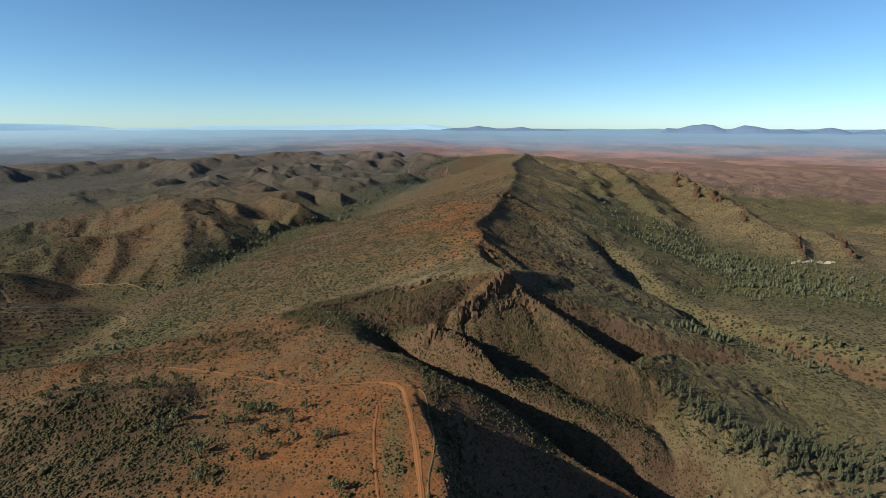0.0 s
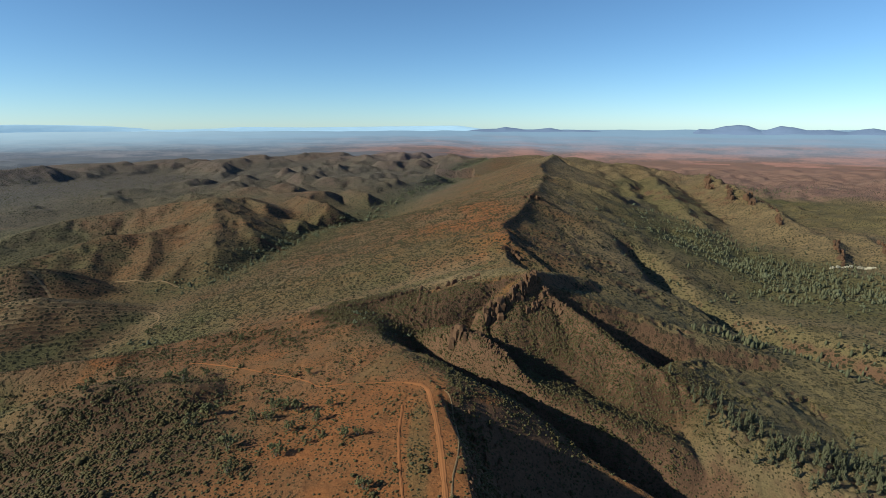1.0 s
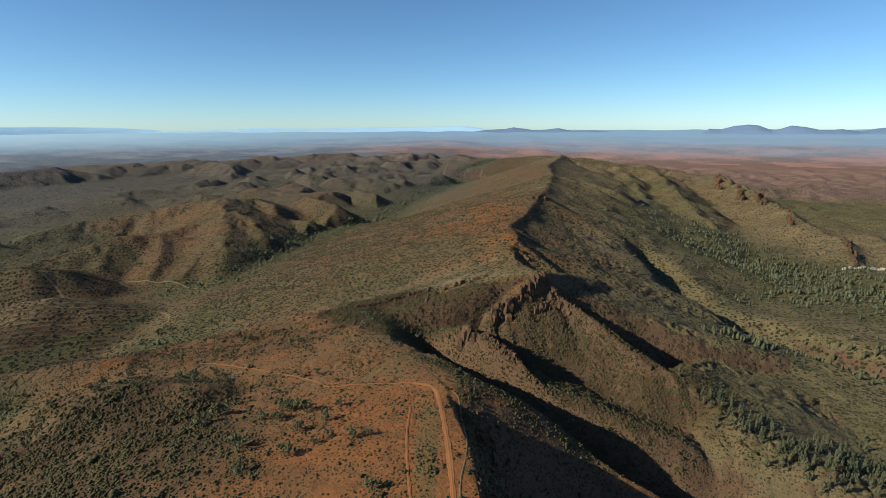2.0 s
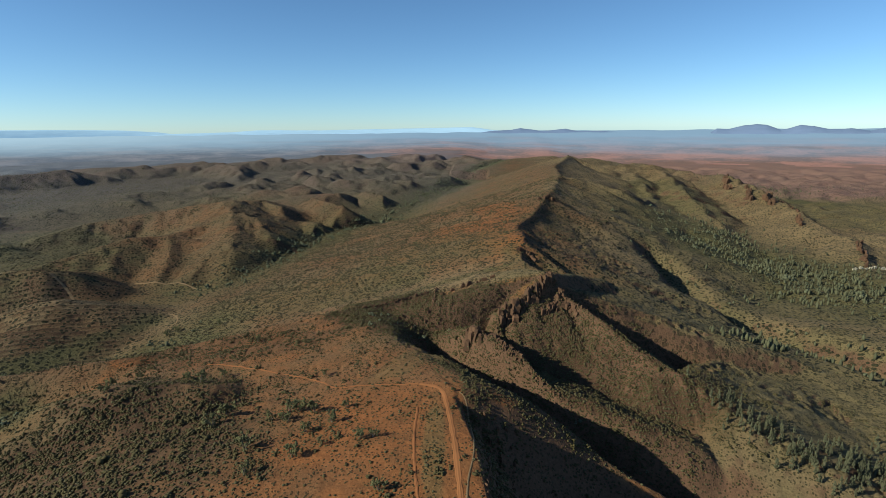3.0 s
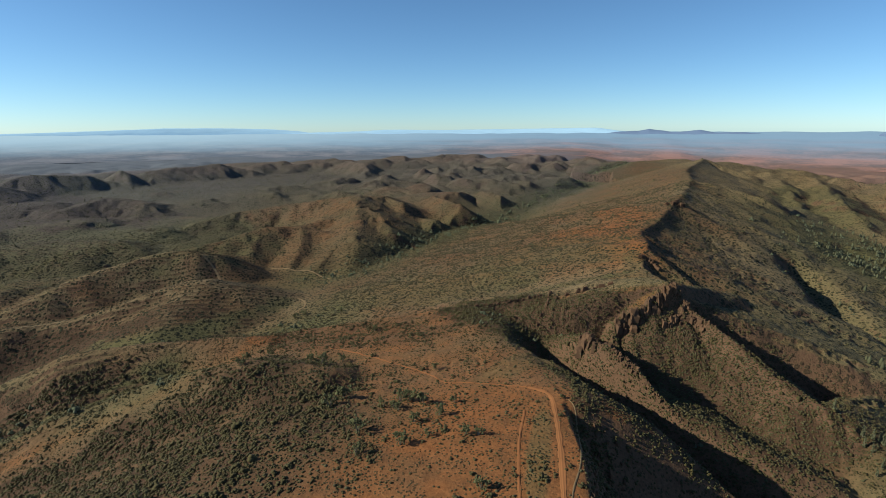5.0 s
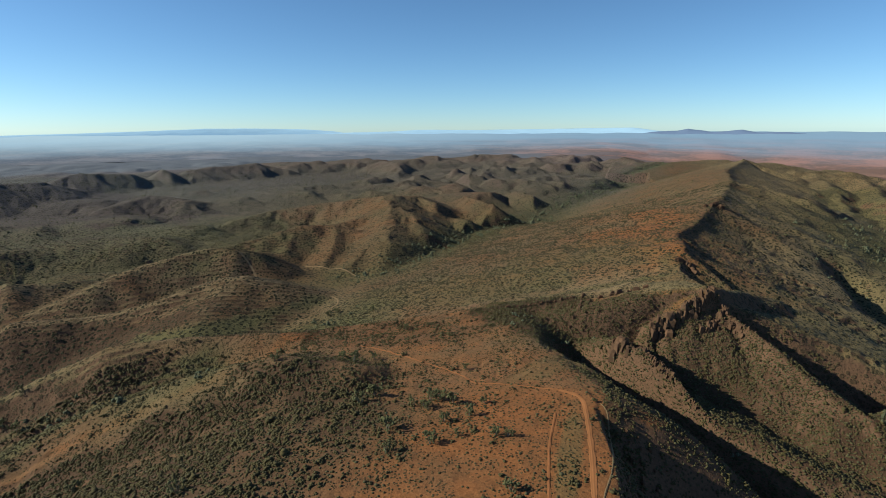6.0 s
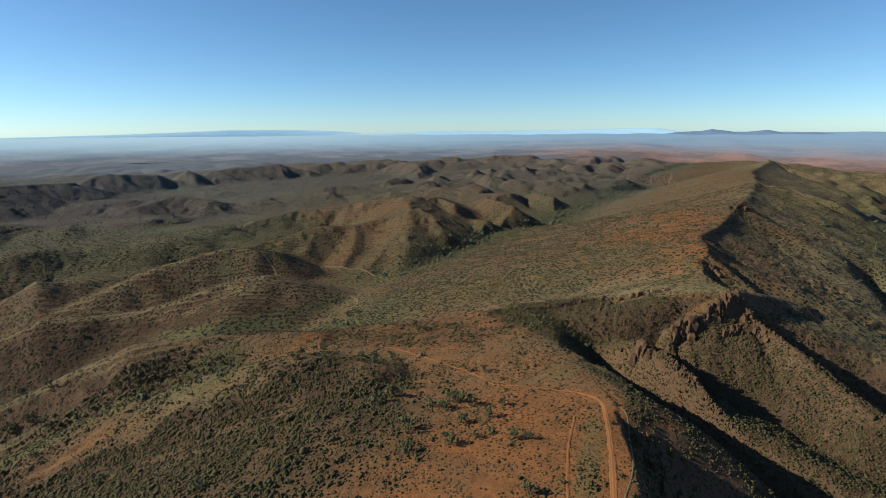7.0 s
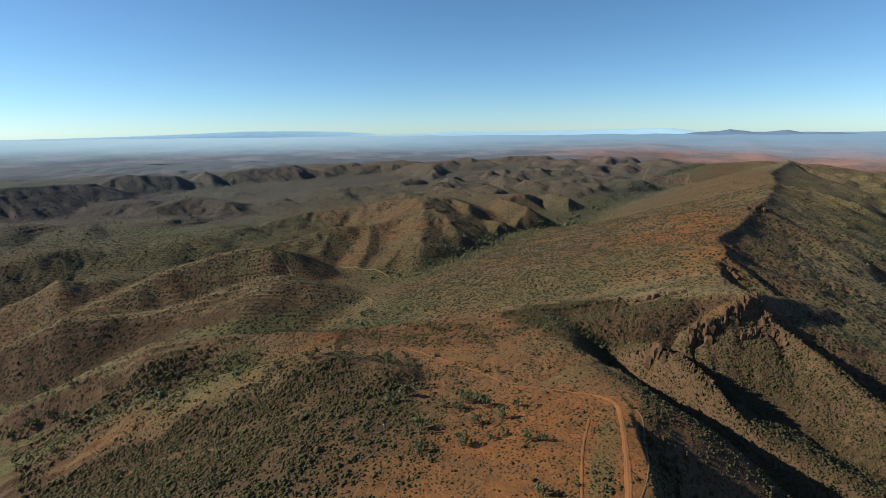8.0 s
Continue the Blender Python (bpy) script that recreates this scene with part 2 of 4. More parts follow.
def floor_height(x, y):
    """Valley floors near by, and the plain that climbs to the horizon far off."""
    crest = np.interp(y, [-400, 240, 420, 640, 844, 1400, 1836, 2600], [10, -20, 30, 39, 96, 176, 279, 420])
    east = smooth(-60, 120, x - crest)
    west_floor = -78 - 42 * smooth(560, 260, y + 0 * x) * smooth(-180, -420, x)
    d = np.hypot(x, y)
    upland = 0.8 * smooth(1150, 1850, d) * smooth(-100, -400, x - 0.06 * y) * (1 - 0.15 * smooth(-600, -1200, x))
    west_floor = west_floor + 46 * upland
    near = west_floor * (1 - east) - (66 + 34 * smooth(420, 900, y + 0 * x)) * east
    start = np.degrees(np.arctan2(EYE - near, np.maximum(d, 2300.0) * 0 + 2300.0))
    s = np.clip((d - 2300) / 2600, 0, 1)
    angle = start * (1 - s) ** 1.15 + 0.42 * (1 - (1 - s) ** 1.15)
    far = EYE - d * np.tan(np.radians(angle))
    return np.where(d > 2300, far, near)


def height(x, y):
    """Height of the ground at the points, in metres."""
    x, y = np.asarray(x, float), np.asarray(y, float)
    d0 = np.hypot(x, y)
    wob = smooth(60, 500, d0)
    wx = x + wob * (4 * gnoise(x, y, 90, 3) + 3 * gnoise(x, y, 40, 5))
    wy = y + wob * (4 * gnoise(x, y, 90, 4) + 3 * gnoise(x, y, 40, 6))
    ground = floor_height(x, y) + 4 * fbm(x, y, 260, 4, 11)
    ground = ground + 13 * fbm(wx, wy, 210, 3, 12) * smooth(-420, -560, x) * smooth(1500, 1200, d0)
    top = ground.copy()
    for turn, (line, west, east, crown, reach, fall, spurs, wave, brow, wide, end) in enumerate(RIDGES):
        zs = [p[2] for p in line]
        far = (max(zs) + 150) / max(min(west, east), 0.12) + 40
        xs, ys = [p[0] for p in line], [p[1] for p in line]
        m = (x > min(xs) - far) & (x < max(xs) + far) & (y > min(ys) - far) & (y < max(ys) + far)
        if not m.any():
            continue
        d, z, side, run, past = along(line, wx[m], wy[m])
        slope = east + (west - east) * smooth(-0.7, 0.7, side)
        slope = slope + ((min(1.1 * max(west, east), 0.5) if end == 0.5 else end) - slope) * smooth(0.15, 0.9, past)
        drop = slope * (np.sqrt(d * d + crown * crown) - crown)
        lobes = np.abs(gnoise(run + 0.25 * d * side, side * 50 + 0.12 * d, wave, 70 + turn)) * 2.2 - 0.4
        drop = drop * (1 + spurs * lobes * smooth(190, 80, d))
        drop = drop + (brow[1] + (brow[0] - brow[1]) * smooth(-0.5, 0.5, side)) * smooth(0.7, 0.0, past) * (1 - np.exp(-np.maximum(d - 2, 0) / wide))
        if reach:
            drop = drop + smooth(0.0, 0.6, side) * (fall - west) * np.maximum(d - reach, 0) ** 2 / (np.maximum(d - reach, 0) + 60)
        top[m] = blend_max(top[m], z - drop, 2.0 + 0.004 * d0[m])
    for hx, hy, hz, radius, slope in HILLS:
        m = (np.abs(x - hx) < 400) & (np.abs(y - hy) < 400)
        spin = (hx * 0.37 + hy * 0.11) % 3.14
        ux, uy = wx[m] - hx + 14 * gnoise(x[m], y[m], 60, 29), wy[m] - hy + 14 * gnoise(x[m], y[m], 60, 30)
        lean = (0.93 * ux + 0.36 * uy) / (np.hypot(ux, uy) + 1.0)
        u, v = ux * math.cos(spin) + uy * math.sin(spin), uy * math.cos(spin) - ux * math.sin(spin)
        d = np.hypot(u / (1.1 + 0.6 * math.sin(hx) ** 2), v)
        top[m] = blend_max(top[m], hz - slope * (1 + 0.75 * lean) * (np.sqrt(d * d + radius * radius * 0.16) - radius * 0.4), 3)
    for line, depth, width, kind in GULLIES:
        xs, ys = [p[0] for p in line], [p[1] for p in line]
        far = width * 4
        m = (x > min(xs) - far) & (x < max(xs) + far) & (y > min(ys) - far) & (y < max(ys) + far)
        d, z, _, run, _ = along(line, wx[m], wy[m])
        top[m] -= np.maximum(top[m] - z + 1, 0) * np.exp(-(d / width) ** 2) * depth / 12 * smooth(0, 70, run)
    flat = smooth(3100, 2500, d0)
    calm = 1 - 0.85 * smooth(-180, -300, x) * smooth(900, 700, y)
    downs = smooth(2150, 2500, d0) * smooth(3150, 2900, d0)
    top = top + downs * (30 * np.abs(gnoise(x, y, 330, 27)) + 15 * np.abs(gnoise(x, y, 130, 28)) - 9)
    # small hills fill in between the creek and the plain
    creek = np.interp(y, [600, 870, 1050, 1350, 1630, 1950, 2400], [-330, -292, -249, -203, -143, -49, 143])
    bad = smooth(60, 200, creek - x) * smooth(1350, 1600, d0) * smooth(2600, 2350, d0) * smooth(-950, -600, x - 0.25 * (y - 1500))
    bx, by = x + 20 * gnoise(x, y, 90, 23), y + 20 * gnoise(x, y, 90, 24)
    top = top + bad * (34 * np.maximum(fbm(bx, by, 120, 2, 25, 0.5), 0) + 12 * np.maximum(gnoise(bx, by, 55, 46), 0) - 3)
    # broken hills and downs beyond the east valley
    side = smooth(0.14, 0.28, x / np.maximum(y, 50)) * smooth(1150, 1500, d0) * smooth(3150, 2900, d0)
    ex, ey = x + 20 * gnoise(x, y, 90, 33), y + 20 * gnoise(x, y, 90, 34)
    top = top + side * (26 * np.abs(gnoise(ex, ey, 210, 35)) + 16 * np.abs(gnoise(ex, ey, 85, 36)) - 8 + 5 * fbm(ex, ey, 40, 2, 37))
    side = smooth(0.08, 0.2, x / np.maximum(y, 50)) * smooth(560, 800, d0) * smooth(1500, 1250, d0)
    top = top + side * (7 * fbm(ex, ey, 120, 3, 38) - 5 * np.abs(gnoise(ex, ey, 60, 39)) + 1)
    # worn beds that step down the near west spurs
    worn = smooth(-230, -340, x) * smooth(800, 640, y) * np.clip((top - ground) / 15, 0, 1)
    bed = (0.64 * x - 0.77 * y + 12 * gnoise(x, y, 150, 43) + 2.5 * gnoise(x, y, 40, 44)) / 8.0
    top = top + worn * 2.2 * (np.abs(2 * (bed - np.floor(bed)) - 1) - 0.5) * (0.7 + gnoise(x, y, 60, 45))
    top = top + flat * (1.3 * fbm(x, y, 22, 3, 51) * smooth(100, 400, d0) * calm + 0.35 * fbm(x, y, 7, 2, 52))
    return top


def runnels(x, y, slope_x, slope_y, amount):
    """Branching gullies and ribs that run down the slopes, at three sizes; amount: their strength at each place."""
    steep = np.hypot(slope_x, slope_y) + 1e-6
    px, py = -slope_y / steep, slope_x / steep
    part = np.clip(steep * 2.6, 0, 1)
    total, bend_x, bend_y = 0.0, 0.0, 0.0
    for k, (size, deep) in enumerate(((95, 4.0), (44, 1.8), (21, 0.7))):
        ux, uy = x / size, y / size
        cx, cy = np.floor(ux), np.floor(uy)
        way_x, way_y = part * px + 0.55 * bend_y, part * py - 0.55 * bend_x
        wave, turn, weight = 0.0, 0.0, 0.0
        for i in (-1, 0, 1):
            for j in (-1, 0, 1):
                qx = ux - cx - i - hashed(cx + i, cy + j, 300 + k)
                qy = uy - cy - j - hashed(cx + i, cy + j, 320 + k)
                w = np.exp(-2.2 * (qx * qx + qy * qy))
                phase = (qx * way_x + qy * way_y) * 2 * np.pi
                wave, turn, weight = wave + w * np.cos(phase), turn - w * np.sin(phase), weight + w
        wave, turn = wave / weight, turn / weight
        bend_x, bend_y = bend_x + turn * way_x * 0.6, bend_y + turn * way_y * 0.6
        total = total + deep * smooth(0.06, 0.30, steep) * (wave - 0.5 * wave * wave)
    return total * amount


# ---- materials ----
def material(name):
    m = bpy.data.materials.new(name)
    m.use_nodes = True
    nt = m.node_tree
    return m, nt, nt.nodes["Principled BSDF"]


def node(nt, kind, **values):
    n = nt.nodes.new(kind)
    for key, value in values.items():
        n.inputs[key.replace("_", " ")].default_value = value
    return n


def mix(nt, factor, a, b):
    n = nt.nodes.new("ShaderNodeMix")
    n.data_type = "RGBA"
    for socket, v in ((n.inputs[0], factor), (n.inputs[6], a), (n.inputs[7], b)):
        if isinstance(v, bpy.types.NodeSocket):
            nt.links.new(v, socket)
        else:
            socket.default_value = v if isinstance(v, float) else (*v, 1)
    return n.outputs[2]


def math_node(nt, op, a, b=0.0, clamp=False):
    n = nt.nodes.new("ShaderNodeMath")
    n.operation, n.use_clamp = op, clamp
    for socket, v in zip(n.inputs, (a, b)):
        if isinstance(v, bpy.types.NodeSocket):
            nt.links.new(v, socket)
        else:
            socket.default_value = v
    return n.outputs[0]


def ramp(nt, value, low, high):
    n = nt.nodes.new("ShaderNodeMapRange")
    n.interpolation_type = "SMOOTHSTEP"
    nt.links.new(value, n.inputs["Value"])
    n.inputs["From Min"].default_value, n.inputs["From Max"].default_value = low, high
    return n.outputs["Result"]


def ground_material():
    m, nt, bsdf = material("outback_ground")
    geo = nt.nodes.new("ShaderNodeNewGeometry")

    def noisy(scale, detail=4.0, rough=0.55):
        n = node(nt, "ShaderNodeTexNoise", Scale=scale, Detail=detail, Roughness=rough)
        nt.links.new(geo.outputs["Position"], n.inputs["Vector"])
        return n.outputs["Fac"]

    def mask(name):
        a = nt.nodes.new("ShaderNodeAttribute")
        a.attribute_name = name
        s = nt.nodes.new("ShaderNodeSeparateColor")
        nt.links.new(a.outputs["Color"], s.inputs["Color"])
        return [*s.outputs, a.outputs["Alpha"]]

    cover, land = mask("cover"), mask("land")
    wide, mid, grain = noisy(0.012), noisy(0.09), noisy(0.9, 3.0)
    base = mix(nt, ramp(nt, wide, 0.35, 0.65), (0.170, 0.094, 0.047), (0.144, 0.098, 0.050))
    earth = mix(nt, ramp(nt, mid, 0.3, 0.7), (0.262, 0.102, 0.036), (0.195, 0.086, 0.034))
    col = mix(nt, cover[0], base, earth)
    col = mix(nt, cover[2], col, mix(nt, mid, (0.250, 0.166, 0.086), (0.180, 0.128, 0.067)))
    col = mix(nt, cover[1], col, mix(nt, mid, (0.098, 0.088, 0.037), (0.150, 0.122, 0.052)))
    col = mix(nt, cover[3], col, mix(nt, mid, (0.064, 0.038, 0.022), (0.094, 0.050, 0.028)))
    col = mix(nt, land[0], col, mix(nt, mid, (0.105, 0.060, 0.036), (0.155, 0.085, 0.049)))
    col = mix(nt, land[1], col, mix(nt, wide, (0.285, 0.152, 0.112), (0.165, 0.112, 0.088)))
    # distance haze painted into the base colour as a blue-grey tone
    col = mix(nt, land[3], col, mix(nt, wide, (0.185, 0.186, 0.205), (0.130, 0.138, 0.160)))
    # low bushes of the land further off
    dots = node(nt, "ShaderNodeTexVoronoi", Scale=0.26, Randomness=1.0)
    nt.links.new(geo.outputs["Position"], dots.inputs["Vector"])
    patch = ramp(nt, mid, 0.28, 0.52)
    dot = math_node(nt, "MULTIPLY", ramp(nt, dots.outputs["Distance"], 0.46, 0.32), patch)
    dot = math_node(nt, "MULTIPLY", dot, land[2])
    col = mix(nt, dot, col, (0.032, 0.031, 0.016))
    # tussocks between the bushes
    tufts = node(nt, "ShaderNodeTexVoronoi", Scale=0.62, Randomness=1.0)
    nt.links.new(geo.outputs["Position"], tufts.inputs["Vector"])
    tuft = math_node(nt, "MULTIPLY", ramp(nt, tufts.outputs["Distance"], 0.38, 0.26), ramp(nt, noisy(0.05, 3.0), 0.30, 0.52))
    bare = math_node(nt, "SUBTRACT", 0.85, math_node(nt, "MULTIPLY", land[1], 0.85))
    tuft = math_node(nt, "MULTIPLY", tuft, bare)
    col = mix(nt, tuft, col, mix(nt, wide, (0.040, 0.036, 0.017), (0.062, 0.055, 0.026)))
    shade = math_node(nt, "MULTIPLY_ADD", grain, 0.75)
    nt.nodes[-1].inputs[2].default_value = 0.50
    tint = nt.nodes.new("ShaderNodeMix")
    tint.data_type, tint.blend_type = "RGBA", "MULTIPLY"
    tint.inputs[0].default_value = 1.0
    nt.links.new(col, tint.inputs[6])
    nt.links.new(shade, tint.inputs[7])
    nt.links.new(tint.outputs[2], bsdf.inputs["Base Color"])
    bsdf.inputs["Roughness"].default_value = 0.95
    bsdf.inputs["Specular IOR Level"].default_value = 0.1
    bump = node(nt, "ShaderNodeBump", Strength=0.7, Distance=1.2)
    rough = math_node(nt, "ADD", noisy(0.25, 6.0, 0.65), math_node(nt, "ADD", dot, math_node(nt, "MULTIPLY", tuft, 0.4)))
    nt.links.new(rough, bump.inputs["Height"])
    nt.links.new(bump.outputs["Normal"], bsdf.inputs["Normal"])
    return m


def plain_material(name, dark, light, scale, roughness=0.9, per="island", bump=0.0):
    """Two tones by noise and by piece."""
    m, nt, bsdf = material(name)
    geo = nt.nodes.new("ShaderNodeNewGeometry")
    n = node(nt, "ShaderNodeTexNoise", Scale=scale, Detail=4.0, Roughness=0.6)
    nt.links.new(geo.outputs["Position"], n.inputs["Vector"])
    if per == "object":
        info = nt.nodes.new("ShaderNodeObjectInfo").outputs["Random"]
    else:
        info = geo.outputs["Random Per Island"]
    f = math_node(nt, "ADD", math_node(nt, "MULTIPLY", info, 0.5), math_node(nt, "MULTIPLY", n.outputs["Fac"], 0.5), True)
    nt.links.new(mix(nt, f, dark, light), bsdf.inputs["Base Color"])
    bsdf.inputs["Roughness"].default_value = roughness
    bsdf.inputs["Specular IOR Level"].default_value = 0.15
    if bump:
        b = node(nt, "ShaderNodeBump", Strength=0.8, Distance=bump)
        nt.links.new(n.outputs["Fac"], b.inputs["Height"])
        nt.links.new(b.outputs["Normal"], bsdf.inputs["Normal"])
    return m


def painted_haze_material(name, color, glow):
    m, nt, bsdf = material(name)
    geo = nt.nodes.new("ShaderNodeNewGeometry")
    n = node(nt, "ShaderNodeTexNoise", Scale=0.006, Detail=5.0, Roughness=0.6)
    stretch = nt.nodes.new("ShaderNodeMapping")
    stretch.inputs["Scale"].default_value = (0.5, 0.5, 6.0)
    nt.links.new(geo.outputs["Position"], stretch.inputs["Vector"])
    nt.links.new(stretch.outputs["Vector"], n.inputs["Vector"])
    # haze painted in: one blue tone as base colour and as glow
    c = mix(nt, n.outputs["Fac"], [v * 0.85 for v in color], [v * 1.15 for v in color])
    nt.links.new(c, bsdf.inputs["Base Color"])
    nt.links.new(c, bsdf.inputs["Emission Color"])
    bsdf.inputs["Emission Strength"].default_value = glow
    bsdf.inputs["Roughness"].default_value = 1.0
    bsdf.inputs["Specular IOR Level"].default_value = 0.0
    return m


GROUND = ground_material()
TRACK = plain_material("graded_red_earth", (0.26, 0.100, 0.035), (0.32, 0.134, 0.050), 0.5, 0.95)
PALE_TRACK = plain_material("pale_wheel_track", (0.165, 0.108, 0.056), (0.215, 0.140, 0.074), 0.5, 0.95)
SALTBUSH = plain_material("saltbush_leaves", (0.042, 0.034, 0.014), (0.092, 0.073, 0.029), 0.4)
SLOPEBUSH = plain_material("hillside_scrub_leaves", (0.036, 0.029, 0.015), (0.082, 0.066, 0.034), 0.3)
FAINT = plain_material("old_wheel_ruts", (0.225, 0.089, 0.033), (0.262, 0.105, 0.039), 0.5, 0.95)
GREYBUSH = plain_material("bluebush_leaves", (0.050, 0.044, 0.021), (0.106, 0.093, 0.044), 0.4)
MALLEE = plain_material("mallee_leaves", (0.065, 0.065, 0.028), (0.137, 0.125, 0.055), 0.9)
PINE = plain_material("cypress_pine_leaves", (0.054, 0.055, 0.031), (0.118, 0.114, 0.061), 0.6)
CREEK = plain_material("river_gum_leaves", (0.070, 0.074, 0.042), (0.135, 0.136, 0.079), 0.2)
BARK = plain_material("grey_bark", (0.10, 0.08, 0.06), (0.18, 0.15, 0.12), 3.0)
ROCK = plain_material("red_quartzite", (0.058, 0.034, 0.021), (0.140, 0.076, 0.042), 0.35, 0.9, "object", 0.5)
PALE_ROCK = plain_material("pale_limestone", (0.30, 0.26, 0.18), (0.42, 0.37, 0.27), 0.35, 0.9, "object", 0.5)


# ---- ground: one sheet, finer near the knoll, to the edge of the far plain ----
def mesh_object(name, verts, faces, mat, parent=None, smooth_faces=True):
    me = bpy.data.meshes.new(name)
    verts, faces = np.asarray(verts, np.float32), np.asarray(faces, np.int32)
    n = faces.shape[1]
    me.vertices.add(len(verts))
    me.vertices.foreach_set("co", verts.ravel())
    me.loops.add(faces.size)
    me.loops.foreach_set("vertex_index", faces.ravel())
    me.polygons.add(len(faces))
    me.polygons.foreach_set("loop_start", np.arange(0, faces.size, n, dtype=np.int32))
    me.polygons.foreach_set("use_smooth", np.full(len(faces), smooth_faces))
    me.update(calc_edges=True)
    me.materials.append(mat)
    ob = new(name, me)
    ob.parent = parent
    return ob


rings = [0.0, 25.0, 50.0, 75.0, 95.0, 110.0, 122.0]
while rings[-1] < 3250:
    r = rings[-1]
    rings.append(r + min((r * r + EYE * EYE) / EYE * 0.0023, 0.0042 * r + 0.15))
rings = np.array(rings)
columns = np.radians(np.concatenate([np.arange(-42, 66, 0.165), np.arange(66, 318, 3.0)]))
rr, aa = np.meshgrid(rings, columns, indexing="ij")
gx, gy = -rr * np.sin(aa), rr * np.cos(aa)
gz = height(gx.ravel(), gy.ravel()).reshape(gx.shape)


def slopes(z):
    """The rise of the sheet towards x and towards y."""
    out = np.gradient(z, axis=0) / np.maximum(np.gradient(rr, axis=0), 0.1)
    across = np.gradient(z, axis=1) / np.maximum(np.abs(np.gradient(aa, axis=1)) * rr, 0.1)
    return -out * np.sin(aa) - across * np.cos(aa), out * np.cos(aa) - across * np.sin(aa)


def on_sheet(x, y, values):
    """The value at places on the ground sheet, between its points."""
    a = (np.degrees(np.arctan2(-x, y)) + 42) % 360 - 42
    i = np.clip(np.interp(np.hypot(x, y), rings, np.arange(nr)), 0, nr - 1.001)
    j = np.interp(a, np.degrees(columns), np.arange(nc))
    i0, j0 = np.asarray(i).astype(int), np.clip(np.asarray(j).astype(int), 0, nc - 2)
    u, v, grid = i - i0, j - j0, values.reshape(nr, nc)
    return (grid[i0, j0] * (1 - u) + grid[i0 + 1, j0] * u) * (1 - v) + (grid[i0, j0 + 1] * (1 - u) + grid[i0 + 1, j0 + 1] * u) * v


east_side = smooth(-30, 60, gx - np.interp(gy, [-400, 240, 420, 640, 844, 1400, 1836, 2600], [10, -20, 30, 39, 96, 176, 279, 420]))
near_west = smooth(-180, -300, gx) * smooth(900, 700, gy)
creek_west = smooth(-180, -420, gx - 0.1 * gy) * smooth(700, 950, rr)
cut = (0.20 + 0.36 * east_side + 0.6 * creek_west - 0.14 * near_west) * smooth(170, 330, rr) * smooth(3100, 2500, rr)
gz = gz + runnels(gx, gy, *slopes(gz), cut)
nr, nc = gx.shape
ids = np.arange(nr * nc).reshape(nr, nc)
quads = np.stack([ids[:-1], ids[1:], np.roll(ids, -1, 1)[1:], np.roll(ids, -1, 1)[:-1]], -1).reshape(-1, 4)
quads = quads[:, ::-1] * 1
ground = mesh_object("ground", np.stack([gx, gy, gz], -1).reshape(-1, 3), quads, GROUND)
tagged(ground, "red earth ridges, hills and plains with dry scrub", "ground", kind="structure")

PATCHES = []


def patch(kind, x, y, along_x, along_y, amount, turn=0.0):
    """Ground cover of one kind round a place: its half widths and its turn in degrees."""
    PATCHES.append((kind, x, y, along_x, along_y, amount, radians(turn)))


patch("red", -64, 210, 75, 110, 0.5, 10)
patch("red", -36, 165, 60, 70, 0.5, 0)
patch("red", -153, 301, 40, 60, 0.4, 0)
patch("red", -238, 324, 14, 10, 0.9, 0)
patch("red", 14, 827, 36, 100, 0.9, 8)
patch("red", -18, 689, 40, 60, 0.6, 8)
patch("red", -47, 691, 60, 80, 0.2, 0)
patch("red", 33, 460, 30, 60, 0.35, 0)
patch("red", -23, 239, 60, 14, 0.6, 8)
patch("dry", 8, 461, 70, 40, 0.6, 0)
patch("dry", 145, 950, 40, 130, 0.6, 0)
patch("dry", 255, 728, 50, 90, 0.9, 0)
patch("dry", 315, 618, 60, 60, 0.7, 0)
patch("dry", -309, 289, 130, 40, 0.2, 20)
patch("dry", -438, 238, 60, 30, 0.35, 20)
patch("dry", -361, 470, 90, 60, 0.5, 0)
patch("dry", -450, 510, 80, 45, 0.6, 30)
patch("dry", -498, 514, 60, 50, 0.5, 0)
patch("green", -279, 370, 50, 20, 0.9, 20)
patch("green", -311, 386, 110, 22, 0.8, 25)
patch("green", -172, 504, 130, 60, 0.45, 0)
patch("green", -52, 575, 90, 90, 0.35, 0)
patch("green", -39, 284, 40, 12, 0.35, 60)
patch("green", 430, 860, 160, 140, 0.4, 0)
patch("dry", 571, 1043, 250, 200, 0.1, 0)
patch("dry", 350, 512, 120, 60, 0.6, 0)
patch("dry", 247, 384, 90, 60, 0.5, 0)
patch("dry", 159, 294, 60, 40, 0.3, 0)
patch("red", 403, 556, 20, 14, 0.8, 0)
patch("green", -924, 689, 400, 300, 0.7, 0)
patch("green", -894, 1245, 300, 250, 0.15, 0)
patch("green", 410, 606, 160, 90, 0.4, 0)
patch("green", 985, 1409, 300, 300, 0.5, 0)
patch("green", -41, 448, 60, 12, 0.6, 20)
patch("scrub", -509, 317, 80, 30, 0.9, 20)
patch("scrub", -18, 380, 70, 25, 0.8, 0)
patch("scrub", -180, 334, 90, 30, 0.4, 0)
patch("stone", -18, 382, 60, 35, 0.7, 0)
patch("scrub", 4, 194, 9, 60, 0.9, 8)
patch("green", -19, 191, 5, 45, 0.5, 5)
patch("red", 29, 341, 30, 25, 0.3, -40)
patch("red", 67, 339, 60, 30, 0.35, -40)
patch("scrub", 74, 301, 60, 40, 0.7, -40)
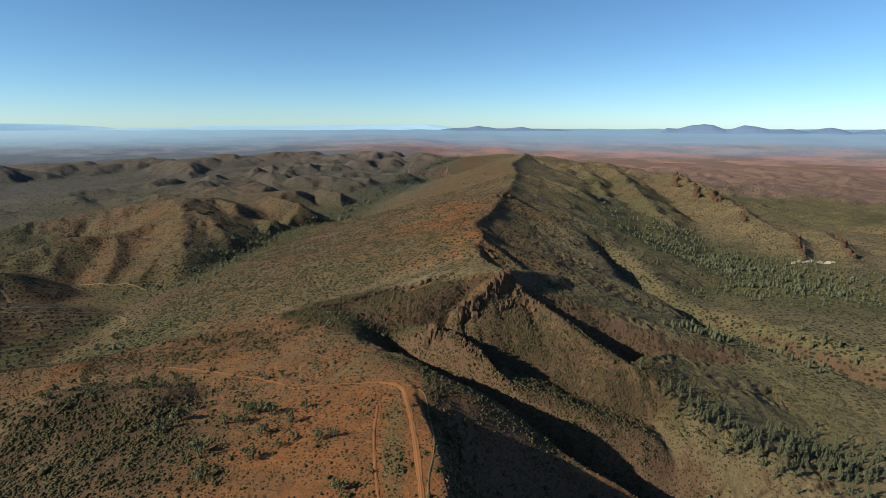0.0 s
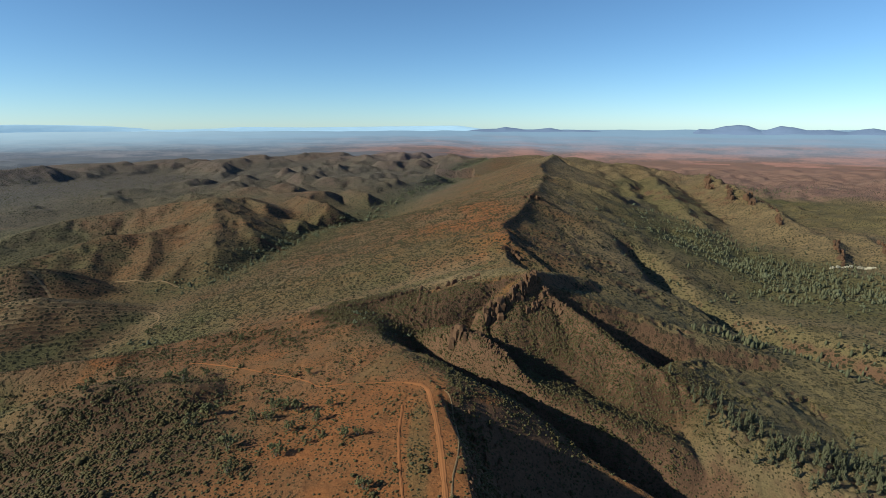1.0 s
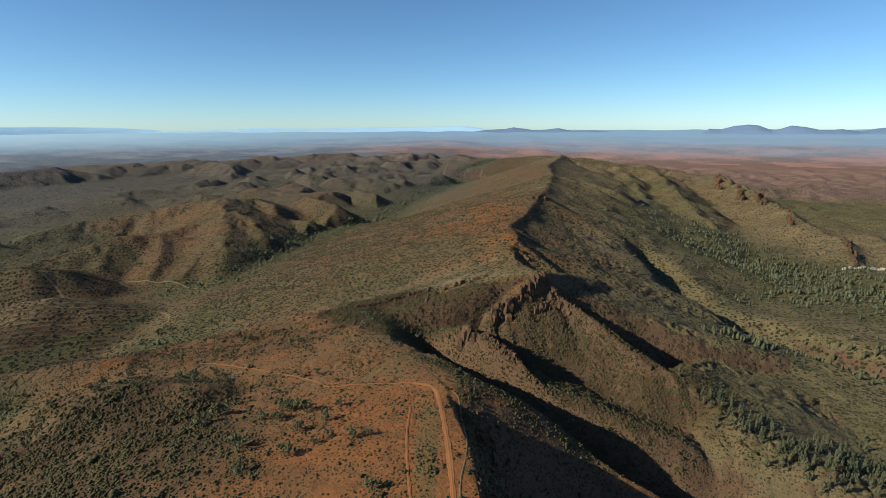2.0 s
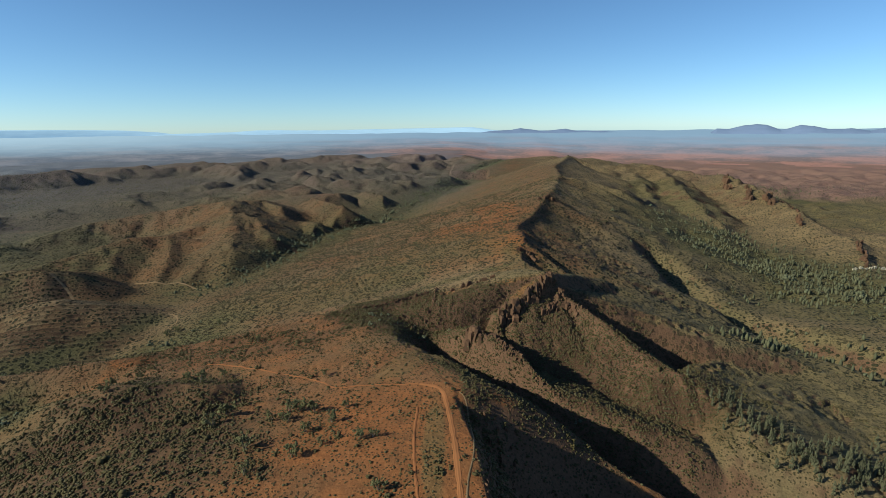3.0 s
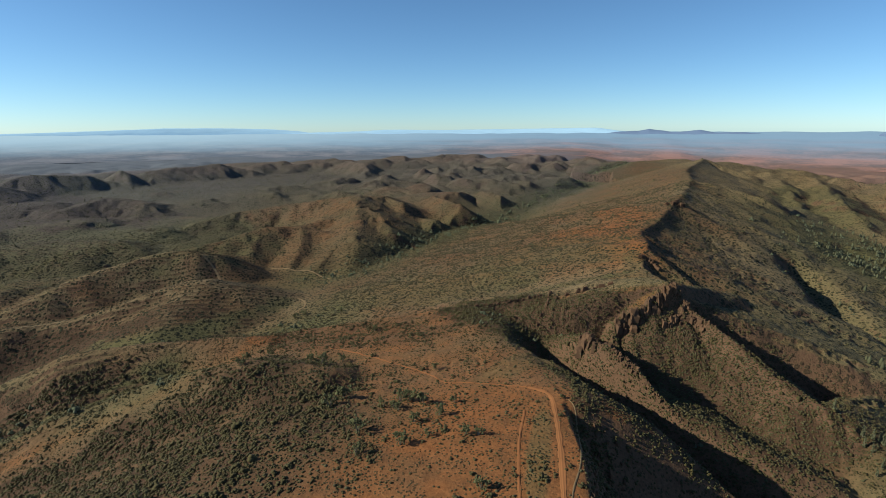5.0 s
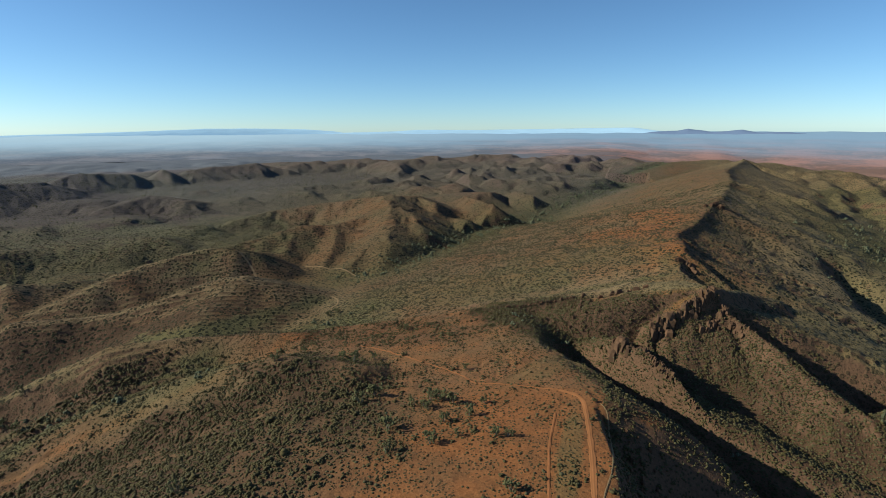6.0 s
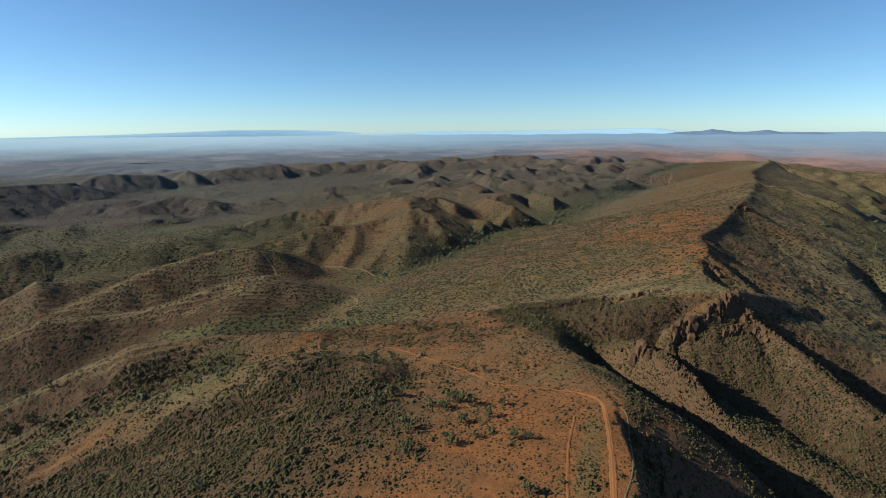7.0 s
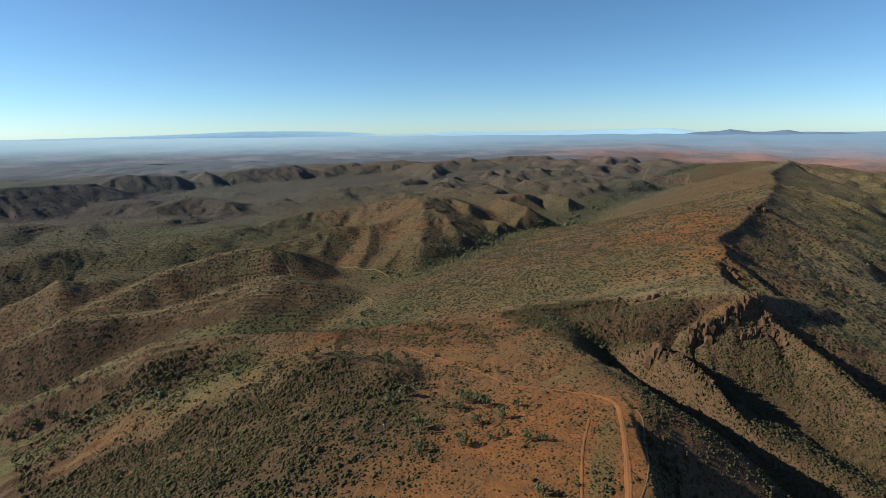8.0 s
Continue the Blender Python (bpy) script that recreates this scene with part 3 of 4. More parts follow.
patch("scrub", 75, 386, 40, 20, 0.5, -40)
patch("dry", -523, 415, 90, 50, 0.7, 0)
patch("dry", -675, 439, 80, 50, 0.6, 0)
patch("dry", -533, 510, 80, 50, 0.6, 0)
patch("green", 970, 1808, 300, 250, 0.5, 0)
patch("dry", 409, 1056, 140, 120, 0.15, 0)
patch("green", 475, 1446, 120, 250, 0.6, 0)
patch("dry", 64, 346, 95, 75, -0.9, -45)
patch("scrub", -1444, 828, 500, 260, 0.7, 0)
patch("green", -1787, 1031, 700, 400, 0.7, 0)
patch("dry", -1315, 776, 600, 400, -0.6, 0)
patch("dry", 295, 375, 80, 80, 0.4, 0)
patch("scrub", -40, 386, 60, 30, 0.9, 0)
patch("scrub", 3, 402, 40, 18, 0.8, 0)
patch("scrub", 104, 350, 80, 40, 0.6, -45)
patch("red", -70, 700, 110, 200, 0.12, 0)
patch("red", -69, 386, 60, 60, 0.1, 0)
patch("red", -148, 346, 100, 50, 0.35, 0)
patch("scrub", -468, 366, 80, 28, 0.9, 20)
patch("scrub", -548, 280, 70, 30, 0.9, 20)
patch("scrub", -386, 425, 60, 20, 0.5, 20)
patch("scrub", 75, 305, 95, 60, 0.8, -45)
patch("red", 57, 354, 50, 30, 0.35, -45)
patch("red", 35, 427, 34, 40, 0.7, 0)
patch("dry", 30, 414, 40, 24, 0.5, 0)
patch("red", 27, 494, 26, 50, 0.5, 0)
patch("dry", 222, 677, 120, 130, 0.6, 0)
patch("scrub", 29, 316, 60, 50, 0.8, 0)
patch("scrub", 4, 339, 50, 40, 0.7, 0)
patch("scrub", -72, 413, 40, 25, 0.8, 0)
patch("scrub", -35, 399, 40, 25, 0.8, 0)
patch("dry", -266, 296, 120, 60, -0.4, 0)
patch("green", 189, 404, 200, 150, 0.4, 0)
patch("scrub", 6, 341, 50, 40, 0.9, 0)
patch("scrub", 39, 288, 60, 40, 0.9, 0)
patch("dry", 167, 496, 90, 80, 0.4, 0)
patch("red", 29, 376, 30, 45, 0.5, 0)
patch("scrub", 50, 300, 60, 60, 0.8, 0)
patch("dry", 593, 900, 300, 220, 0.3, 0)
patch("dry", 284, 447, 200, 120, 0.4, 0)
patch("dry", 320, 631, 120, 120, 0.3, 0)
patch("dry", 30, 362, 60, 50, -0.9, 0)
patch("red", 48, 359, 45, 45, -0.5, 0)
patch("scrub", 48, 359, 45, 45, 0.95, 0)
patch("scrub", 26, 345, 40, 40, 0.8, 0)
patch("scrub", -1458, 894, 700, 200, 0.4, 0)


STRIPS = []


def strip(kind, line, half, amount):
    """Ground cover of one kind along a line, so far to both sides."""
    STRIPS.append((kind, [(a, b, 0) for a, b in line], half, amount))


strip("dry", [(-260, 300), (-335, 281), (-382, 248), (-411, 223), (-440, 196)], 12, 0.35)
strip("scrub", [(-302, 281), (-322, 263), (-343, 241), (-369, 228), (-398, 213), (-434, 195)], 12, 0.9)
strip("green", [(-282, 282), (-308, 254), (-300, 225), (-323, 192), (-340, 168), (-352, 150)], 12, 0.95)
strip("scrub", [(-178, 238), (-206, 208), (-231, 191), (-260, 175), (-285, 158)], 12, 0.9)
strip("scrub", [(-150, 195), (-165, 165), (-200, 140), (-240, 120)], 52, 0.55)
strip("scrub", [(-150, 240), (-185, 205), (-225, 175)], 40, 0.45)
strip("scrub", [(-172, 150), (-215, 140), (-262, 150), (-290, 145)], 40, 0.5)
strip("red", [(-244, 314), (-236, 260), (-228, 232), (-247, 219), (-260, 209), (-280, 193), (-296, 179), (-308, 160)], 5, 0.45)
strip("green", [(-452, 352), (-383, 360), (-364, 399), (-350, 453), (-336, 497)], 14, 0.8)
strip("scrub", [(-104, 392), (-56, 360), (-33, 362), (-22, 372), (-35, 395), (-60, 385)], 30, 1.0)
strip("scrub", [(-20, 335), (2, 315), (24, 298), (46, 282)], 20, 1.0)
strip("scrub", [(-6, 341), (16, 321), (33, 306), (54, 287)], 15, 0.9)
strip("stone", [(-8, 342), (16, 321), (33, 306)], 10, 0.7)
strip("scrub", [(-4, 268), (13, 248), (34, 247), (52, 244)], 9, 0.7)
strip("red", [(26, 364), (36, 350), (52, 335), (64, 322)], 14, 0.55)
strip("red", [(22, 396), (34, 408), (40, 416), (22, 428)], 17, 0.9)
strip("dry", [(201, 707), (236, 691), (205, 600), (202, 505), (230, 504)], 40, 0.7)
strip("red", [(37, 767), (20, 690), (33, 559)], 34, 0.8)
strip("red", [(9, 490), (-10, 560), (-30, 640), (-40, 740)], 40, 0.4)
strip("dry", [(112, 262), (151, 248), (190, 262), (260, 330), (362, 456)], 50, 0.5)


def cover_at(x, y, steep, rise):
    """Shares of red earth, green, dry grass, stony scrub, far red plain and blue-grey painted haze."""
    d0 = np.hypot(x, y)
    got = {k: np.zeros(x.shape) for k in ("red", "green", "dry", "stone", "plain", "mauve", "scrub")}
    n1, n2 = fbm(x, y, 70, 4, 61), fbm(x, y, 18, 3, 62)
    got["red"] += 0.04 + 0.5 * n1 + 0.3 * n2 + 0.35 * smooth(-20, 30, x) * smooth(170, 110, x) * smooth(470, 420, y)
    got["dry"] += 0.02 + 0.5 * fbm(x, y, 120, 4, 63) + 0.85 * smooth(135, 240, x)
    got["green"] += 0.16 * smooth(90, 200, x) * (0.8 + 0.8 * n1)
    got["stone"] += smooth(0.5, 0.85, steep + 0.25 * n2)
    for line, depth, width, kind in GULLIES:
        d = along(line, x, y)[0]
        w = width * (2.4 if kind == "creek" else 1.0)
        got["green"] += (1.0 if kind == "creek" else 0.5) * np.exp(-(d / w) ** 2) * (0.8 + 0.6 * n2)
    for kind, px, py, ax, ay, amount, turn in PATCHES:
        dx, dy = x - px, y - py
        u, v = dx * math.cos(turn) + dy * math.sin(turn), dy * math.cos(turn) - dx * math.sin(turn)
        q = np.sqrt((u / ax) ** 2 + (v / ay) ** 2) + 0.35 * n1 + 0.2 * n2
        got[kind] += amount * smooth(1.15, 0.75, q)
    for kind, line, half, amount in STRIPS:
        d = along(line, x, y)[0]
        share = smooth(half * 1.5, half * 0.3, d + half * (0.7 * n1 + 0.7 * n2))
        if kind != "scrub":
            got["scrub"] -= share
        got[kind] += amount * share
    # grass along the tops of the smooth west spurs, scrub below them
    for r in RIDGES:
        if r[6] == 0.08:
            d = along(r[0], x, y)[0]
            got["dry"] += 0.8 * smooth(15, 6, d + 6 * n2)
    worn = smooth(-230, -340, x) * smooth(800, 640, y) * np.clip(rise / 15, 0, 1)
    bed = (0.64 * x - 0.77 * y + 12 * gnoise(x, y, 150, 43) + 2.5 * gnoise(x, y, 40, 44)) / 8.0
    got["scrub"] += worn * 0.8 * smooth(0.5, 0.85, np.abs(2 * (bed - np.floor(bed)) - 1) + 0.5 * n2)
    flats = smooth(-120, -260, x - 0.1 * y) * smooth(600, 850, d0) * smooth(16, 5, rise + 12 * n1)
    got["green"] += (0.45 * smooth(700, 1100, d0) * smooth(-120, -300, x - 0.1 * y)) * smooth(28, 8, rise) + 0.1 * flats
    got["scrub"] += 0.25 * flats + 0.25 * smooth(1300, 1900, d0) * smooth(-150, -350, x - 0.05 * y)
    got["dry"] -= 0.4 * flats
    # mauve: painted haze, stronger with distance and towards the west
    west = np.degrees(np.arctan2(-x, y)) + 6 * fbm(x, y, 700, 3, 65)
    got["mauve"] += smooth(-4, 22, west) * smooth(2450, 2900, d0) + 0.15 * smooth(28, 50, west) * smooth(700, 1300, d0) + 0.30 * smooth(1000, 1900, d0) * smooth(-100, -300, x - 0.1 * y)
    got["plain"] += smooth(2350, 2850, d0 + 300 * fbm(x, y, 500, 3, 64) + 550 * smooth(0.22, 0.42, x / np.maximum(y, 50)))
    return {k: np.clip(v, 0, 1) for k, v in got.items()}


fx_, fy_, fz_ = gx.ravel(), gy.ravel(), gz.ravel()
shares = cover_at(fx_, fy_, np.hypot(*slopes(gz)).ravel(), fz_ - floor_height(fx_, fy_))


far_bush = smooth(330, 520, np.hypot(fx_, fy_)) * smooth(3150, 2300, np.hypot(fx_, fy_))
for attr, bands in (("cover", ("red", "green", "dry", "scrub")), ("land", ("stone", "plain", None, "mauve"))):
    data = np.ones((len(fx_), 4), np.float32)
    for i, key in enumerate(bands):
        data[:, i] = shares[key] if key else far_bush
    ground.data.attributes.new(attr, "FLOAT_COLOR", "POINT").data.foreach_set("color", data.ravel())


# ---- the far distance: plain and ranges ----
def far_plain(name, inner, outer, label):
    """The distant plain: red and mauve country; painted haze turns it blue towards the horizon."""
    cols, rs = np.radians(np.arange(0, 360, 0.4)), np.linspace(inner, outer, 60)
    r_, a_ = np.meshgrid(rs, cols, indexing="ij")
    x, y = -r_ * np.sin(a_), r_ * np.cos(a_)
    z = floor_height(x, y) + 0.4 + 7.0 * smooth(inner, inner + 300, r_) * fbm(x, y, 300, 4, 95)
    n = np.arange(z.size).reshape(z.shape)
    f = np.stack([n[:-1], np.roll(n, -1, 1)[:-1], np.roll(n, -1, 1)[1:], n[1:]], -1).reshape(-1, 4)
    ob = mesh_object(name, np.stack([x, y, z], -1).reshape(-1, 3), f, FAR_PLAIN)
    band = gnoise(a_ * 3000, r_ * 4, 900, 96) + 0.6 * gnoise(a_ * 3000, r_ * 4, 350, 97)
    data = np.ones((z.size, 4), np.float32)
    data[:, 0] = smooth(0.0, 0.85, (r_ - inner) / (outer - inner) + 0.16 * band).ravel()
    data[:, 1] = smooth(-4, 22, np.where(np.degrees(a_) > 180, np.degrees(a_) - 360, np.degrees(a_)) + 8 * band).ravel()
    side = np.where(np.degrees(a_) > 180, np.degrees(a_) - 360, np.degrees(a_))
    # share of the pale haze glow painted on the sun side
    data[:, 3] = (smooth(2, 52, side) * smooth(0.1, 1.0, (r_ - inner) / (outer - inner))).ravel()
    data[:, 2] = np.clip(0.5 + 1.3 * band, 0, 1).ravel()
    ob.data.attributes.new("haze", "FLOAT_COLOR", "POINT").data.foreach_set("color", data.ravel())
    return tagged(ob, label, "distance", kind="structure")


def far_plain_material():
    m, nt, bsdf = material("far_plain")
    at = nt.nodes.new("ShaderNodeAttribute")
    at.attribute_name = "haze"
    s = nt.nodes.new("ShaderNodeSeparateColor")
    nt.links.new(at.outputs["Color"], s.inputs["Color"])
    geo = nt.nodes.new("ShaderNodeNewGeometry")
    wide = node(nt, "ShaderNodeTexNoise", Scale=0.004, Detail=7.0, Roughness=0.62)
    fine = node(nt, "ShaderNodeTexNoise", Scale=0.04, Detail=6.0, Roughness=0.7)
    for n in (wide, fine):
        nt.links.new(geo.outputs["Position"], n.inputs["Vector"])
    tone = math_node(nt, "ADD", ramp(nt, wide.outputs["Fac"], 0.35, 0.65), math_node(nt, "MULTIPLY", math_node(nt, "SUBTRACT", fine.outputs["Fac"], 0.5), 2.2), True)
    turn = math_node(nt, "ADD", s.outputs[1], math_node(nt, "SUBTRACT", math_node(nt, "MULTIPLY", wide.outputs["Fac"], 0.7), 0.3), True)
    red = mix(nt, tone, (0.36, 0.190, 0.150), (0.19, 0.125, 0.105))
    mauve = mix(nt, tone, (0.235, 0.222, 0.238), (0.135, 0.145, 0.175))
    land = mix(nt, turn, red, mauve)
    # haze painted in: base colour turns blue and glows towards the horizon
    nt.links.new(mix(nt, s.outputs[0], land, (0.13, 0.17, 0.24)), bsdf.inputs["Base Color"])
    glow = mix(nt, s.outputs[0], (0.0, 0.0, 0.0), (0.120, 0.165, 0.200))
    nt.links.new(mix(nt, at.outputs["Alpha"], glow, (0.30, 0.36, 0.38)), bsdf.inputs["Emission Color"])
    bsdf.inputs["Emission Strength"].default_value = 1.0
    bsdf.inputs["Roughness"].default_value = 1.0
    bsdf.inputs["Specular IOR Level"].default_value = 0.0
    return m


def mountain_range(outline, distance, depth, mat, label, rough=0.05):
    """A range whose skyline stands at these (degrees left, degrees high), as a body with sloping flanks."""
    a0, a1 = outline[0][0], outline[-1][0]
    a = np.linspace(a0, a1, int(abs(a1 - a0) / 0.08) + 2)
    order = np.argsort([p[0] for p in outline])
    e = np.interp(a, np.array([p[0] for p in outline])[order], np.array([p[1] for p in outline])[order])
    e = e + rough * fbm(a, a * 0, 2.2, 4, int(abs(distance)) % 97) * smooth(0, 0.6, np.minimum(a0 - a, a - a1))
    rows = []
    foot = distance - depth
    for part in np.linspace(0, 1, 7):
        r = foot + (distance - foot) * part + depth * 0.3 * fbm(a, a * 0 + part * 3, 1.1, 3, 7) * (1 - part) * part
        x, y = -r * np.sin(np.radians(a)), r * np.cos(np.radians(a))
        low = floor_height(x, y) - 4
        crest = EYE + r * np.tan(np.radians(e))
        rows.append(np.stack([x, y, low + (crest - low) * part ** 0.75], -1))
    x, y = -(distance + depth) * np.sin(np.radians(a)), (distance + depth) * np.cos(np.radians(a))
    rows.append(np.stack([x, y, floor_height(x, y) - 30], -1))
    v = np.array(rows)
    n = np.arange(v.shape[0] * v.shape[1]).reshape(v.shape[:2])
    f = np.stack([n[:-1, :-1], n[:-1, 1:], n[1:, 1:], n[1:, :-1]], -1).reshape(-1, 4)
    return tagged(mesh_object("mountain_range", v.reshape(-1, 3), f, mat), label, "mountains", kind="structure")


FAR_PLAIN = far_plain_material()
# the blue and the glow of both ranges stand in for air haze
FAR_RANGE = painted_haze_material("far_range", (0.25, 0.34, 0.42), 0.72)
NEAR_RANGE = painted_haze_material("near_range", (0.108, 0.138, 0.205), 0.6)
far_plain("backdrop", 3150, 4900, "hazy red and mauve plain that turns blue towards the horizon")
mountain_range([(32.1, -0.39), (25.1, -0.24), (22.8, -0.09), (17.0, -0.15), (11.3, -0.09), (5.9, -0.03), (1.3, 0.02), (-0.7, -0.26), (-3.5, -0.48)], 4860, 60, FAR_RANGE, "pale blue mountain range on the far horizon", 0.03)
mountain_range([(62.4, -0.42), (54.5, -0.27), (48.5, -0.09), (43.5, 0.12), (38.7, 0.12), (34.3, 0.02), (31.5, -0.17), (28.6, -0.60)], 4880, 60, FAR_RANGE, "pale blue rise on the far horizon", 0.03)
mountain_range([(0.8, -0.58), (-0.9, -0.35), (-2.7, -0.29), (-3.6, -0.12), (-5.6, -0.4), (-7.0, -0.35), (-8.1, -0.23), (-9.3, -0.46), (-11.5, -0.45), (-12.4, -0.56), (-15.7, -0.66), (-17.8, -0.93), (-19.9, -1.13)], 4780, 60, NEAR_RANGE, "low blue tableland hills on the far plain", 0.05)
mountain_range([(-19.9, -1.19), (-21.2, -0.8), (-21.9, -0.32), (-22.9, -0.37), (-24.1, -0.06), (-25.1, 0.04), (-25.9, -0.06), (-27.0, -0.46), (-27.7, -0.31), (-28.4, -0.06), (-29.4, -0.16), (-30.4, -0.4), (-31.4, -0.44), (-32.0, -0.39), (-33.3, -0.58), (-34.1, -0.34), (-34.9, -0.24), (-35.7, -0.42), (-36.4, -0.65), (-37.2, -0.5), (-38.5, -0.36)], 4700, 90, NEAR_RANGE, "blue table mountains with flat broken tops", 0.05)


# ---- wheel tracks ----
def catmull(points, step):
    pts = [np.array(p, float) for p in points]
    pts = [2 * pts[0] - pts[1], *pts, 2 * pts[-1] - pts[-2]]
    made = []
    for a, b, c, d in zip(pts, pts[1:], pts[2:], pts[3:]):
        n = max(2, int(np.linalg.norm(c - b) / step))
        for s in np.arange(n) / n:
            made.append(0.5 * (2 * b + (c - a) * s + (2 * a - 5 * b + 4 * c - d) * s * s + (3 * b - a - 3 * c + d) * s ** 3))
    made.append(pts[-2])
    return np.array(made)


TRACK_LOOKS = {"graded": (TRACK, "graded red earth vehicle track along the knoll crest"),
               "faint": (FAINT, "faint old wheel track in red earth"),
               "pale": (PALE_TRACK, "pale worn track across the dry hillside")}


TRACK_LINES = []


def track(kind, points, width):
    """A worn strip over the ground, with two shallow ruts and a frayed edge."""
    mat, label = TRACK_LOOKS[kind]
    TRACK_LINES.append((points, width))
    line = catmull(points, 1.5)
    way = np.gradient(line, axis=0)
    way /= np.linalg.norm(way, axis=1)[:, None] + 1e-9
    side = np.stack([-way[:, 1], way[:, 0]], 1)
    shares = np.array([-0.5, -0.36, -0.26, -0.12, 0, 0.12, 0.26, 0.36, 0.5])
    lift = np.array([-0.02, 0.1, 0.03, 0.12, 0.16, 0.12, 0.03, 0.1, -0.02])
    fray = 1 + 0.5 * gnoise(line[:, 0], line[:, 1], 6, 81)
    at = line[:, None, :] + side[:, None, :] * (shares[None, :] * width * fray[:, None])[:, :, None]
    x, y = at[..., 0], at[..., 1]
    z = on_sheet(x, y, gz) + lift[None, :] + 0.10
    n = np.arange(x.size).reshape(x.shape)
    f = np.stack([n[:-1, :-1], n[:-1, 1:], n[1:, 1:], n[1:, :-1]], -1).reshape(-1, 4)[:, ::-1]
    return tagged(mesh_object("road", np.stack([x, y, z], -1).reshape(-1, 3), f, mat), label, "track", kind="structure")


track("graded", [(-4.9, 124.9), (-6.5, 150.9), (-8.7, 171.8), (-11.5, 194.7), (-15.7, 221.4), (-19.5, 238.2), (-23.7, 243.8), (-31.3, 247.0)], 2.1)
track("faint", [(-31.3, 247.0), (-40.7, 249.7), (-64.0, 252.0), (-75.7, 252.9), (-92.0, 267.6), (-111.3, 278.6), (-140.1, 293.3), (-174.5, 308.0)], 1.0)
track("faint", [(-20.3, 151.6), (-24.6, 174.3), (-27.8, 197.0), (-29.6, 223.0)], 1.1)
track("pale", [(-11.3, 237.7), (-7.3, 228.9), (-3.9, 199.0), (-3.4, 182.0), (-4.8, 167.9), (-5.1, 152.9)], 0.7)
track("pale", [(-420, 474), (-409, 474), (-386, 488), (-360, 511), (-339, 525), (-318, 512), (-304, 489), (-306, 475)], 1.6)
track("pale", [(-507, 578), (-486, 571), (-470, 561), (-459, 548), (-453, 532), (-437, 503), (-420, 477)], 3.0)
track("pale", [(-459, 655), (-417, 652), (-380, 643), (-348, 627)], 2.0)


# ---- plants ----
rng = np.random.default_rng(7)


def dome(sides, seed):
    """A small ragged bush: two rings and a top, one metre wide and about 0.7 high, base at 0."""
    g = np.random.default_rng(seed)
    v, f = [], []
    for level, wide in ((-0.05, 0.40), (0.32, 0.52)):
        for i in range(sides):
            a = 2 * math.pi * (i + 0.5 * (level > 0)) / sides
            r = wide * g.uniform(0.7, 1.25)
            v.append((r * math.cos(a), r * math.sin(a), level + g.uniform(-0.08, 0.08) * (level > 0)))
    v.append((g.uniform(-0.15, 0.15), g.uniform(-0.15, 0.15), g.uniform(0.55, 0.8)))
    for i in range(sides):
        j = (i + 1) % sides
        f += [(i, j, sides + i), (j, sides + j, sides + i), (sides + i, sides + j, 2 * sides)]
    return np.array(v), np.array(f)


def spindle(seed):
    """A small far conifer: an uneven tapering crown over a short stem gap."""
    g = np.random.default_rng(seed)
    v, f = [], []
    for level, wide in ((0.06, 0.14), (0.3, 0.26), (0.62, 0.19)):
        for i in range(5):
            a = 2 * math.pi * (i + g.uniform(-0.2, 0.2)) / 5
            r = wide * g.uniform(0.7, 1.3)
            v.append((r * math.cos(a), r * math.sin(a), level + g.uniform(-0.05, 0.05)))
    v.append((g.uniform(-0.04, 0.04), g.uniform(-0.04, 0.04), 1.0))
    for k in (0, 5):
        for i in range(5):
            j = (i + 1) % 5
            f += [(k + i, k + j, k + 5 + i), (k + j, k + 5 + j, k + 5 + i)]
    f += [(10 + i, 10 + (i + 1) % 5, 15) for i in range(5)]
    return np.array(v), np.array(f)


def scatter(name, shapes, x, y, wide, tall, mat, label, category, sink=0.05):
    """Many plants in one mesh, each turned and sized on its own."""
    verts, faces, base = [], [], 0
    z = on_sheet(x, y, gz)
    pick, turn = rng.integers(0, len(shapes), len(x)), rng.uniform(0, 2 * np.pi, len(x))
    for k, (v, f) in enumerate(shapes):
        m = pick == k
        c, s = np.cos(turn[m])[:, None], np.sin(turn[m])[:, None]
        w, h = wide[m][:, None], tall[m][:, None]
        px, py = x[m][:, None] + w * (c * v[:, 0] - s * v[:, 1]), y[m][:, None] + w * (s * v[:, 0] + c * v[:, 1])
        pz = z[m][:, None] + h * v[:, 2] - sink * h
        verts.append(np.stack([px, py, pz], -1).reshape(-1, 3))
        n = int(m.sum())
        faces.append((f[None] + base + np.arange(n)[:, None, None] * len(v)).reshape(-1, 3))
        base += n * len(v)
    return tagged(mesh_object(name, np.concatenate(verts), np.concatenate(faces), mat, None, True), label, category, kind="stuff")


def spread(count, near, far, left=65.5, right=-41.5):
    """Places spread evenly over a sector of the land."""
    r = np.sqrt(rng.uniform(near * near, far * far, count))
    a = np.radians(rng.uniform(right, left, count))
    return -r * np.sin(a), r * np.cos(a)


def off_track(x, y):
    keep = np.ones(x.shape, bool)
    for line, width in TRACK_LINES:
        d = along([(a, b, 0) for a, b in line], x, y)[0]
        keep &= d > width * 0.62
    return keep


